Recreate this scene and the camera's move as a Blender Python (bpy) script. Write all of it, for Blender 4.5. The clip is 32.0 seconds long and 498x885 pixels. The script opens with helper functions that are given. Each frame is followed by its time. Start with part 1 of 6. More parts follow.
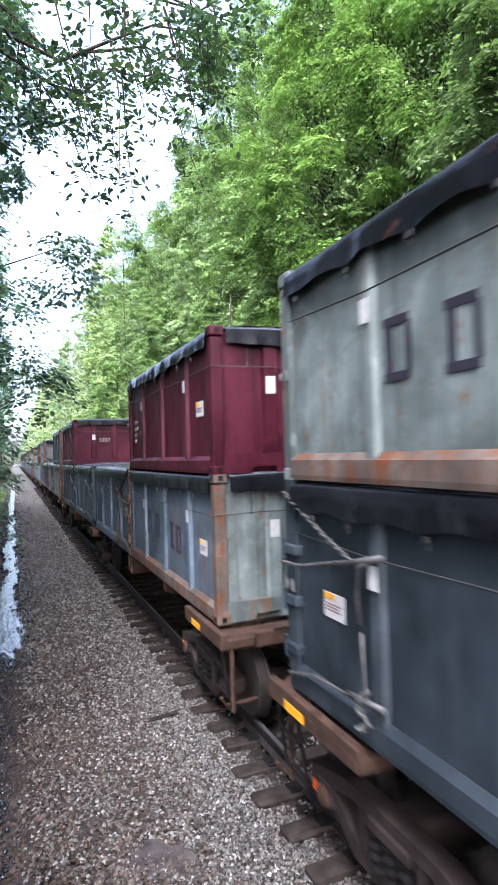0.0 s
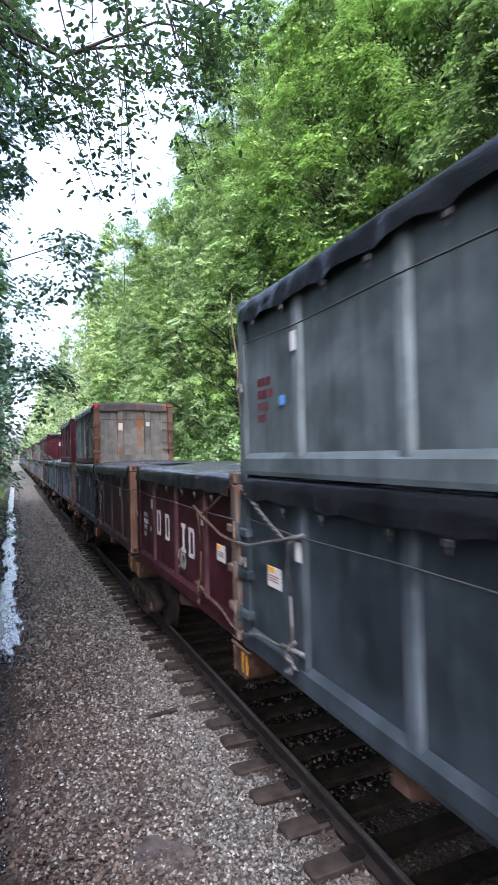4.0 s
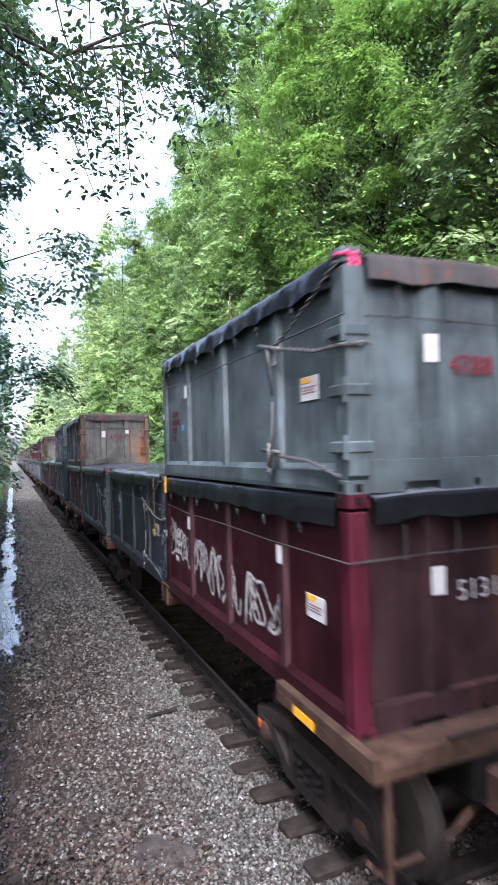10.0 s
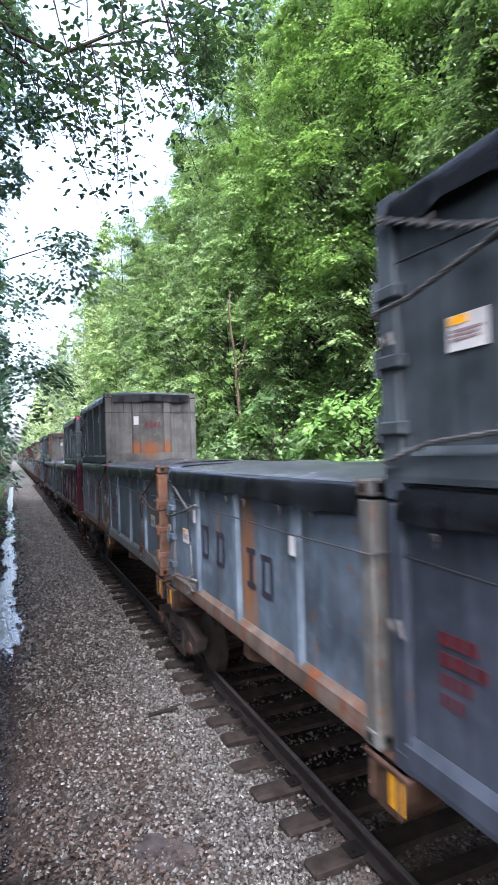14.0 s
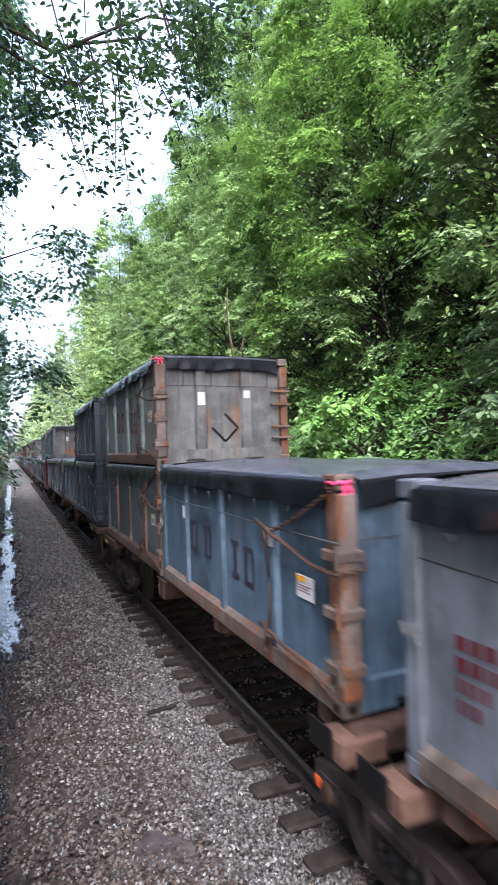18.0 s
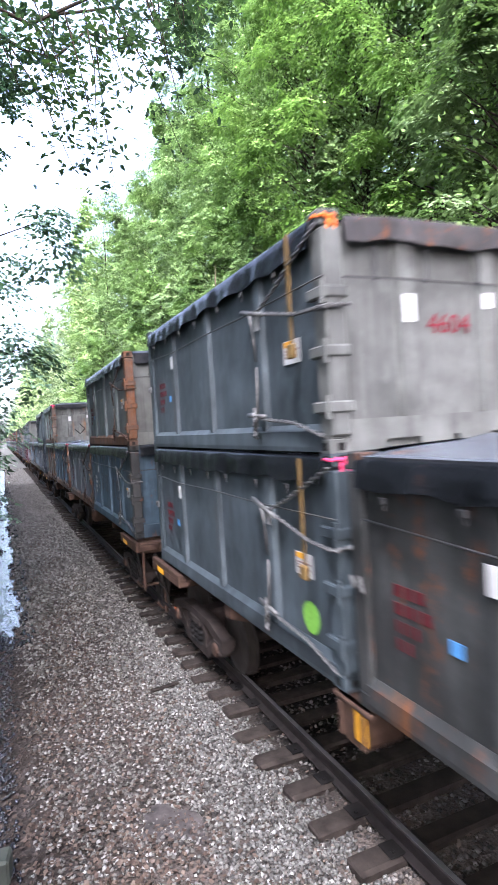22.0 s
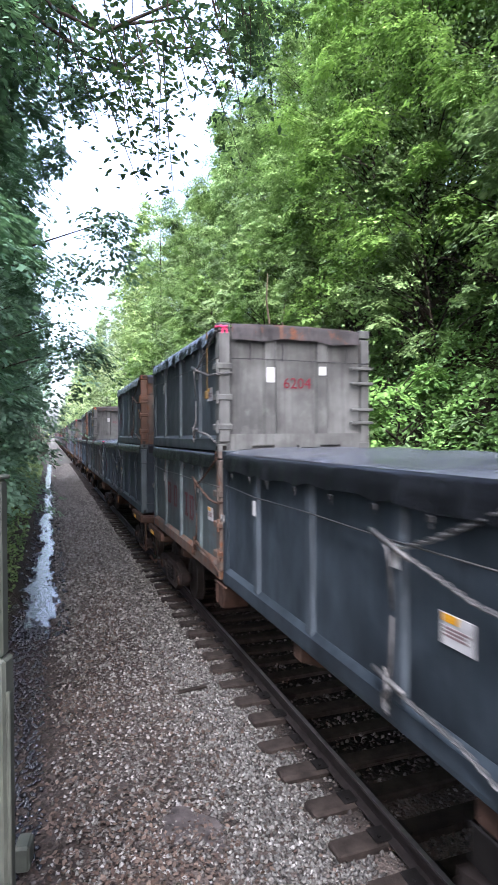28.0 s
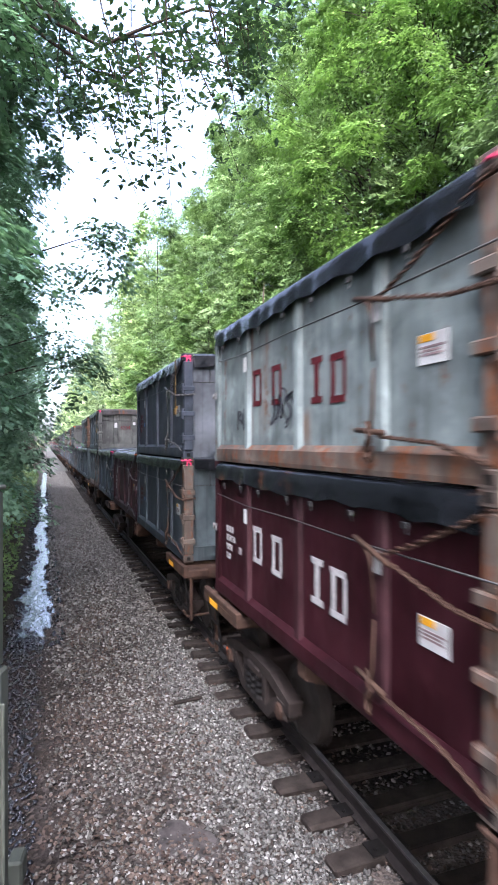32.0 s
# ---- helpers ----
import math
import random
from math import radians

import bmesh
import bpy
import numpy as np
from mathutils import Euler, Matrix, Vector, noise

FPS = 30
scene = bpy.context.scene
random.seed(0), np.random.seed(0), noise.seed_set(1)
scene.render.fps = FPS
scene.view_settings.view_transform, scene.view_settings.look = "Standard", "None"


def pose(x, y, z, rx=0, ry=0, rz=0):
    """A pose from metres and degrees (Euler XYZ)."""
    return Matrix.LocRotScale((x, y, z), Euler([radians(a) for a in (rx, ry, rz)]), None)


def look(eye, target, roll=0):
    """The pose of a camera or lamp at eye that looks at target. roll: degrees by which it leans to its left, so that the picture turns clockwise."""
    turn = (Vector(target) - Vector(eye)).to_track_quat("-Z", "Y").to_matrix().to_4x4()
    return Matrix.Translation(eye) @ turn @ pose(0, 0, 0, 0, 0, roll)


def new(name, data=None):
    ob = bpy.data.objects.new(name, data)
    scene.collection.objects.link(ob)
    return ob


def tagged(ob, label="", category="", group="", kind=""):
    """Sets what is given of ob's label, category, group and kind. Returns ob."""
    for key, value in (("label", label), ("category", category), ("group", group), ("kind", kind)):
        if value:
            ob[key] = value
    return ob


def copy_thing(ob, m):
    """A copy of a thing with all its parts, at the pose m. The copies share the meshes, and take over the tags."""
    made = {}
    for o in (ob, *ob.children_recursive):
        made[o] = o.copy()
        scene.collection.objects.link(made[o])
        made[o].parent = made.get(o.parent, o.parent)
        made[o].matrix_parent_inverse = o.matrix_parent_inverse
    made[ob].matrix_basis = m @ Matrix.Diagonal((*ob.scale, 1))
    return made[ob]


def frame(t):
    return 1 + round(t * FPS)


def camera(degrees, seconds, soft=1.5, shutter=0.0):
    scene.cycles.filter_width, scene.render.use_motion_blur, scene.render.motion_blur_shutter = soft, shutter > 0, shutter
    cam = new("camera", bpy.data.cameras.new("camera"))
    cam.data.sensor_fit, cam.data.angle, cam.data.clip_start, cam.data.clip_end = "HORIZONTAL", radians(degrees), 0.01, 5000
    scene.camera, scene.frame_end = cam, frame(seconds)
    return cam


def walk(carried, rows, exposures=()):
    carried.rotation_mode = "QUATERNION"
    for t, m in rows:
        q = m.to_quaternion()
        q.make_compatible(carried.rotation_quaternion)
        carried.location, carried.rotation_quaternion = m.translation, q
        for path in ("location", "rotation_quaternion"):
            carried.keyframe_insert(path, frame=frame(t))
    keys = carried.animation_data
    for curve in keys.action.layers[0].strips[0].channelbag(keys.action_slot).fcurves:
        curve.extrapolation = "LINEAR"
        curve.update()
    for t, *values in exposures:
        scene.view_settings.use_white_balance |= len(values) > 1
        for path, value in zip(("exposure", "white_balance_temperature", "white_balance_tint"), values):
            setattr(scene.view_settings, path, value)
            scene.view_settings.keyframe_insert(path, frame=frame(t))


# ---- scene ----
# ---- camera ----
cam = camera(47.0, 32.0, soft=0.8, shutter=0.5)
PATH = [
    (0, pose(0.044, 0.018, 3.446, 91.143, 1.724, -22.338)),
    (0.5, pose(0.038, 0.014, 3.448, 91.123, 1.767, -22.360)),
    (1, pose(0.048, 0.013, 3.445, 91.112, 1.791, -22.274)),
    (1.5, pose(0.041, 0.015, 3.446, 91.083, 1.705, -22.299)),
    (2, pose(0.039, 0.015, 3.446, 91.059, 1.578, -22.308)),
    (2.5, pose(0.037, 0.014, 3.448, 91.025, 1.610, -22.317)),
    (3, pose(0.034, 0.009, 3.448, 90.976, 1.454, -22.334)),
    (3.5, pose(0.035, 0.014, 3.445, 90.967, 1.364, -22.363)),
    (5.5, pose(0.033, 0.011, 3.450, 90.943, 1.497, -22.408)),
    (6, pose(0.033, 0.016, 3.450, 90.954, 1.559, -22.395)),
    (6.5, pose(0.039, 0.020, 3.448, 90.994, 1.552, -22.385)),
    (7, pose(0.032, 0.015, 3.450, 91.027, 1.591, -22.397)),
    (7.5, pose(0.035, 0.016, 3.446, 91.037, 1.533, -22.403)),
    (8, pose(0.038, 0.018, 3.444, 91.053, 1.499, -22.412)),
    (8.5, pose(0.034, 0.015, 3.448, 91.018, 1.629, -22.447)),
    (9, pose(0.038, 0.015, 3.442, 91.028, 1.716, -22.414)),
    (9.5, pose(0.039, 0.006, 3.445, 90.994, 1.838, -22.416)),
    (10, pose(0.031, 0.010, 3.442, 90.933, 1.580, -22.489)),
    (10.5, pose(0.035, 0.016, 3.443, 90.885, 1.578, -22.510)),
    (11, pose(0.038, 0.011, 3.446, 90.838, 1.625, -22.477)),
    (11.5, pose(0.044, 0.016, 3.444, 90.825, 1.564, -22.453)),
    (12, pose(0.037, 0.020, 3.445, 90.793, 1.301, -22.511)),
    (12.5, pose(0.040, 0.018, 3.445, 90.797, 1.541, -22.459)),
    (13, pose(0.044, 0.014, 3.451, 90.754, 1.634, -22.425)),
    (13.5, pose(0.040, 0.017, 3.449, 90.757, 1.652, -22.469)),
    (14, pose(0.042, 0.015, 3.445, 90.761, 1.757, -22.468)),
    (14.5, pose(0.041, 0.021, 3.443, 90.749, 1.609, -22.488)),
    (16.5, pose(0.040, 0.019, 3.443, 90.629, 1.720, -22.541)),
    (17, pose(0.039, 0.013, 3.449, 90.605, 1.766, -22.573)),
    (17.5, pose(0.040, 0.013, 3.445, 90.565, 1.896, -22.612)),
    (18, pose(0.036, 0.016, 3.444, 90.558, 1.860, -22.665)),
    (18.5, pose(0.041, 0.017, 3.444, 90.543, 1.943, -22.638)),
    (19, pose(0.045, 0.020, 3.440, 90.547, 2.063, -22.623)),
    (19.5, pose(0.050, 0.027, 3.437, 90.555, 1.830, -22.592)),
    (20, pose(0.048, 0.027, 3.424, 89.849, 0.994, -21.030)),
    (20.5, pose(0.023, 0.034, 3.440, 87.267, 1.029, -21.252)),
    (21, pose(0.046, 0.025, 3.429, 86.605, 2.593, -21.474)),
    (21.5, pose(0.032, 0.024, 3.445, 86.625, 2.166, -21.657)),
    (22, pose(0.021, 0.027, 3.454, 88.321, 3.558, -23.427)),
    (22.5, pose(0.038, 0.021, 3.442, 88.546, 1.897, -23.367)),
    (23, pose(0.056, 0.032, 3.433, 88.685, 0.874, -23.227)),
    (23.5, pose(0.059, 0.035, 3.428, 88.699, 1.259, -22.721)),
    (24, pose(0.065, 0.044, 3.435, 88.744, 1.328, -20.893)),
    (24.5, pose(0.054, 0.053, 3.434, 88.984, 0.551, -19.618)),
    (26.5, pose(0.041, 0.039, 3.435, 89.480, 0.456, -19.174)),
    (27, pose(0.044, 0.042, 3.431, 89.425, 0.587, -19.114)),
    (27.5, pose(0.042, 0.039, 3.436, 89.318, 0.285, -19.080)),
    (28, pose(0.037, 0.041, 3.437, 89.255, 0.320, -19.091)),
    (28.5, pose(0.032, 0.033, 3.444, 89.331, 0.099, -19.136)),
    (29, pose(0.032, 0.034, 3.444, 89.379, 0.392, -19.185)),
    (29.5, pose(0.022, 0.038, 3.452, 89.482, 0.460, -19.356)),
    (30, pose(0.032, 0.032, 3.449, 89.656, -0.281, -19.750)),
    (30.5, pose(0.053, 0.044, 3.432, 89.633, 1.736, -19.517)),
    (31, pose(0.044, 0.051, 3.443, 89.754, -0.446, -19.454)),
    (31.5, pose(0.044, 0.044, 3.438, 89.804, -1.102, -19.354)),
    (32, pose(0.029, 0.037, 3.455, 90.089, 0.147, -19.491)),
]

EXPOSURE = [(0, 3.16), (1, 3.06), (2, 2.81), (3, 2.80), (6, 3.03), (7, 2.98), (8, 3.03), (9, 2.94), (10, 3.00), (11, 3.14), (12, 3.00), (13, 2.94), (14, 2.94), (17, 3.01), (18, 2.83), (19, 2.83), (20, 2.90), (21, 3.06), (22, 3.41), (23, 2.94), (24, 2.98), (27, 3.01), (28, 2.92), (29, 2.84), (30, 2.88), (31, 3.08), (32, 3.14)]
walk(cam, PATH, exposures=[(t, e, 5650, 20.5) for t, e in EXPOSURE])

# ---- sky and sun: bright overcast evening, soft light ----
world = bpy.data.worlds.new("overcast_sky")
scene.world = world
world.use_nodes = True
wn, wl = world.node_tree.nodes, world.node_tree.links
wn.clear()
sky = wn.new("ShaderNodeTexSky")
sky.sky_type, sky.sun_disc = "NISHITA", False
sky.sun_elevation, sky.sun_rotation = radians(38), radians(200)
sky.dust_density = 5.0
grey = wn.new("ShaderNodeHueSaturation")
grey.inputs["Saturation"].default_value = 0.7
wbg = wn.new("ShaderNodeBackground")
wbg.inputs["Strength"].default_value = 0.125
wout = wn.new("ShaderNodeOutputWorld")
wl.new(sky.outputs[0], grey.inputs["Color"])
wl.new(grey.outputs[0], wbg.inputs["Color"])
wl.new(wbg.outputs[0], wout.inputs[0])
sun_data = bpy.data.lights.new("sun", "SUN")
sun_data.energy, sun_data.angle, sun_data.color = 1.5, radians(16), (1.0, 0.98, 0.93)
sun = new("sun", sun_data)
sun.matrix_world = look((0, 0, 0), (0.3, 0.3, -0.9))


# ---- materials ----
def mat_base(name, spec=0.07):
    m = bpy.data.materials.new(name)
    m.use_nodes = True
    nt = m.node_tree
    b = nt.nodes["Principled BSDF"]
    b.inputs["Specular IOR Level"].default_value = spec
    return m, nt, b


def coords(nt, scale=(1, 1, 1), spread=True):
    """Object coordinates, shifted by the object's random number, stretched by scale."""
    tc = nt.nodes.new("ShaderNodeTexCoord")
    mp = nt.nodes.new("ShaderNodeMapping")
    mp.inputs["Scale"].default_value = scale
    nt.links.new(tc.outputs["Object"], mp.inputs["Vector"])
    if spread:
        oi = nt.nodes.new("ShaderNodeObjectInfo")
        mul = nt.nodes.new("ShaderNodeMath")
        mul.operation = "MULTIPLY"
        mul.inputs[1].default_value = 37.0
        nt.links.new(oi.outputs["Random"], mul.inputs[0])
        cmb = nt.nodes.new("ShaderNodeCombineXYZ")
        for i in range(3):
            nt.links.new(mul.outputs[0], cmb.inputs[i])
        nt.links.new(cmb.outputs[0], mp.inputs["Location"])
    return mp.outputs[0]


def noise_tex(nt, vec, scale, detail=4.0, rough=0.55):
    n = nt.nodes.new("ShaderNodeTexNoise")
    n.inputs["Scale"].default_value = scale
    n.inputs["Detail"].default_value = detail
    n.inputs["Roughness"].default_value = rough
    nt.links.new(vec, n.inputs["Vector"])
    return n.outputs["Fac"]


def ramp(nt, fac, lo, hi):
    r = nt.nodes.new("ShaderNodeMapRange")
    r.inputs["From Min"].default_value = lo
    r.inputs["From Max"].default_value = hi
    nt.links.new(fac, r.inputs["Value"])
    return r.outputs[0]


def mixc(nt, fac, a, b):
    x = nt.nodes.new("ShaderNodeMix")
    x.data_type = "RGBA"
    for v, s in ((a, 6), (b, 7)):
        if isinstance(v, tuple):
            x.inputs[s].default_value = (*v, 1)
        else:
            nt.links.new(v, x.inputs[s])
    if isinstance(fac, float):
        x.inputs[0].default_value = fac
    else:
        nt.links.new(fac, x.inputs[0])
    return x.outputs[2]


def bump(nt, b, height, strength, dist=0.01):
    n = nt.nodes.new("ShaderNodeBump")
    n.inputs["Strength"].default_value = strength
    n.inputs["Distance"].default_value = dist
    nt.links.new(height, n.inputs["Height"])
    nt.links.new(n.outputs[0], b.inputs["Normal"])


def stained(nt, v, under, rustcol, x0, z0, wx, wz, along=0):
    """A rust stain with a ragged edge about (x0, z0) that has run down from above it."""
    tc = nt.nodes.new("ShaderNodeTexCoord")
    mp = nt.nodes.new("ShaderNodeMapping")
    mp.inputs["Location"].default_value = (0, -x0 / wx, -z0 / wz) if along else (-x0 / wx, 0, -z0 / wz)
    mp.inputs["Scale"].default_value = (0, 1 / wx, 1 / wz) if along else (1 / wx, 0, 1 / wz)
    nt.links.new(tc.outputs["Object"], mp.inputs["Vector"])
    far = nt.nodes.new("ShaderNodeVectorMath")
    far.operation = "LENGTH"
    nt.links.new(mp.outputs[0], far.inputs[0])
    rag = nt.nodes.new("ShaderNodeMath")
    rag.operation = "ADD"
    nt.links.new(far.outputs["Value"], rag.inputs[0])
    nt.links.new(noise_tex(nt, coords(nt, (6.0, 6.0, 2.0)), 2.0, 6, 0.65), rag.inputs[1])
    return mixc(nt, ramp(nt, rag.outputs[0], 1.65, 0.75), under, (rustcol[0] * 0.95, rustcol[1] * 1.0, rustcol[2] * 1.2))


def paint(name, col, rust=0.35, rough=0.5, dusty=0.35, rustcol=(0.09, 0.034, 0.014), stain=None):
    """Worn sheet-steel paint: faded patches, run-down streaks, chips of rust."""
    m, nt, b = mat_base(name, 0.1)
    v = coords(nt)
    big = noise_tex(nt, v, 1.3, 3)
    fine = noise_tex(nt, v, 45, 4)
    vs = coords(nt, (5.0, 5.0, 0.45))
    streak = noise_tex(nt, vs, 1.6, 5, 0.6)
    light = tuple(min(1, c * 1.5 + 0.0015) for c in col)
    dark = tuple(c * 0.5 for c in col)
    c = mixc(nt, ramp(nt, big, 0.3, 0.72), dark, light)
    patch = noise_tex(nt, v, 3.6, 7, 0.62)
    depth = 0.3 + 0.5 * min(1, rust)
    c = mixc(nt, mixc(nt, ramp(nt, patch, 0.48, 0.3), (0, 0, 0), (depth, depth, depth)), c, tuple(x * 0.42 for x in col))
    c = mixc(nt, mixc(nt, ramp(nt, patch, 0.53, 0.7), (0, 0, 0), (depth, depth, depth)), c, tuple(min(1, x * 1.9 + 0.004) for x in col))
    dust_sheen = mixc(nt, ramp(nt, streak, 0.52, 0.8), (0, 0, 0), (dusty, dusty, dusty))
    c = mixc(nt, dust_sheen, c, tuple(0.014 + 1.7 * x for x in col))
    grime = noise_tex(nt, coords(nt, (9.0, 9.0, 0.3)), 1.1, 5, 0.65)
    c = mixc(nt, mixc(nt, ramp(nt, grime, 0.5, 0.72), (0, 0, 0), (0.5, 0.5, 0.5)), c, tuple(x * 0.28 for x in col))
    if rust > 0.25:
        run = noise_tex(nt, coords(nt, (2.4, 2.4, 0.1)), 1.15, 4, 0.5)
        where = noise_tex(nt, v, 1.1, 3)
        both = nt.nodes.new("ShaderNodeMath")
        both.operation = "MULTIPLY"
        nt.links.new(ramp(nt, run, 0.6, 0.68), both.inputs[0])
        nt.links.new(ramp(nt, where, 0.42, 0.62), both.inputs[1])
        c = mixc(nt, both.outputs[0], c, mixc(nt, ramp(nt, fine, 0.3, 0.7), tuple(x * 0.8 for x in rustcol), (rustcol[0] * 1.15, rustcol[1] * 1.35, rustcol[2] * 1.2)))
    if stain:
        c = stained(nt, v, c, rustcol, *stain)
    rn = noise_tex(nt, v, 7.0, 8, 0.7)
    ru = noise_tex(nt, vs, 0.9, 6, 0.7)
    add = nt.nodes.new("ShaderNodeMath")
    add.operation = "ADD"
    nt.links.new(rn, add.inputs[0])
    nt.links.new(ru, add.inputs[1])
    lo = 1.36 - 0.5 * rust
    rf = ramp(nt, add.outputs[0], lo, lo + 0.16)
    c = mixc(nt, rf, c, mixc(nt, ramp(nt, fine, 0.3, 0.7), tuple(x * 0.5 for x in rustcol), rustcol))
    nt.links.new(c, b.inputs["Base Color"])
    rr = nt.nodes.new("ShaderNodeMapRange")
    rr.inputs["To Min"].default_value = rough - 0.1
    rr.inputs["To Max"].default_value = rough + 0.25
    nt.links.new(big, rr.inputs["Value"])
    nt.links.new(rr.outputs[0], b.inputs["Roughness"])
    dent = nt.nodes.new("ShaderNodeBump")
    dent.inputs["Strength"].default_value, dent.inputs["Distance"].default_value = 0.55, 0.06
    nt.links.new(noise_tex(nt, v, 1.9, 2, 0.4), dent.inputs["Height"])
    grain = nt.nodes.new("ShaderNodeBump")
    grain.inputs["Strength"].default_value, grain.inputs["Distance"].default_value = 0.15, 0.004
    nt.links.new(fine, grain.inputs["Height"])
    nt.links.new(dent.outputs[0], grain.inputs["Normal"])
    nt.links.new(grain.outputs[0], b.inputs["Normal"])
    return m


def plain(name, col, rough=0.6, metal=0.0, var=0.35, scale=9.0, bumpy=0.15):
    m, nt, b = mat_base(name)
    v = coords(nt)
    n1 = noise_tex(nt, v, scale, 5)
    n2 = noise_tex(nt, v, scale * 7, 3)
    c = mixc(nt, ramp(nt, n1, 0.3, 0.7), tuple(x * (1 - var) for x in col), tuple(min(1, x * (1 + var)) for x in col))
    nt.links.new(c, b.inputs["Base Color"])
    b.inputs["Roughness"].default_value = rough
    b.inputs["Metallic"].default_value = metal
    bump(nt, b, n2, bumpy, 0.004)
    return m


def leaf_mat(name, dark, lightc, trans=0.45):
    m = bpy.data.materials.new(name)
    m.use_nodes = True
    nt = m.node_tree
    nt.nodes.clear()
    out = nt.nodes.new("ShaderNodeOutputMaterial")
    geo = nt.nodes.new("ShaderNodeNewGeometry")
    oi = nt.nodes.new("ShaderNodeObjectInfo")
    c = mixc(nt, geo.outputs["Random Per Island"], dark, lightc)
    v = coords(nt, spread=True)
    c = mixc(nt, ramp(nt, noise_tex(nt, v, 0.6, 3), 0.38, 0.6), mixc(nt, 0.75, c, tuple(x * 0.55 for x in dark)), mixc(nt, 0.4, c, tuple(x * 1.15 for x in lightc)))
    tint = nt.nodes.new("ShaderNodeHueSaturation")
    mr = nt.nodes.new("ShaderNodeMapRange")
    mr.inputs["To Min"].default_value, mr.inputs["To Max"].default_value = 0.72, 1.3
    nt.links.new(oi.outputs["Random"], mr.inputs["Value"])
    nt.links.new(mr.outputs[0], tint.inputs["Value"])
    turn = nt.nodes.new("ShaderNodeMath")
    turn.operation = "MULTIPLY"
    turn.inputs[1].default_value = 7.3
    nt.links.new(oi.outputs["Random"], turn.inputs[0])
    part_of = nt.nodes.new("ShaderNodeMath")
    part_of.operation = "FRACT"
    nt.links.new(turn.outputs[0], part_of.inputs[0])
    sat = nt.nodes.new("ShaderNodeMapRange")
    sat.inputs["To Min"].default_value, sat.inputs["To Max"].default_value = 0.72, 1.04
    nt.links.new(part_of.outputs[0], sat.inputs["Value"])
    nt.links.new(sat.outputs[0], tint.inputs["Saturation"])
    nt.links.new(c, tint.inputs["Color"])
    p = nt.nodes.new("ShaderNodeBsdfPrincipled")
    p.inputs["Roughness"].default_value = 0.5
    p.inputs["Specular IOR Level"].default_value = 0.12
    nt.links.new(tint.outputs[0], p.inputs["Base Color"])
    t = nt.nodes.new("ShaderNodeBsdfTranslucent")
    bright = mixc(nt, 0.3, tint.outputs[0], (0.16, 0.3, 0.03))
    nt.links.new(bright, t.inputs["Color"])
    mx = nt.nodes.new("ShaderNodeMixShader")
    mx.inputs[0].default_value = trans
    nt.links.new(p.outputs[0], mx.inputs[1])
    nt.links.new(t.outputs[0], mx.inputs[2])
    nt.links.new(mx.outputs[0], out.inputs[0])
    return m


def island_mat(name, ramp_cols, rough=0.85, scale=60.0):
    """Loose pieces in one mesh: each piece takes its own tone."""
    m, nt, b = mat_base(name)
    geo = nt.nodes.new("ShaderNodeNewGeometry")
    cr = nt.nodes.new("ShaderNodeValToRGB")
    el = cr.color_ramp.elements
    el[0].position, el[0].color = 0.0, (*ramp_cols[0], 1)
    el[1].position, el[1].color = 1.0, (*ramp_cols[-1], 1)
    for i, c in enumerate(ramp_cols[1:-1]):
        e = el.new((i + 1) / (len(ramp_cols) - 1))
        e.color = (*c, 1)
    nt.links.new(geo.outputs["Random Per Island"], cr.inputs[0])
    v = coords(nt, spread=False)
    n = noise_tex(nt, v, scale, 3)
    c = mixc(nt, ramp(nt, n, 0.35, 0.75), cr.outputs[0], mixc(nt, 0.45, cr.outputs[0], (0.05, 0.04, 0.035)))
    nt.links.new(c, b.inputs["Base Color"])
    b.inputs["Roughness"].default_value = rough
    return m


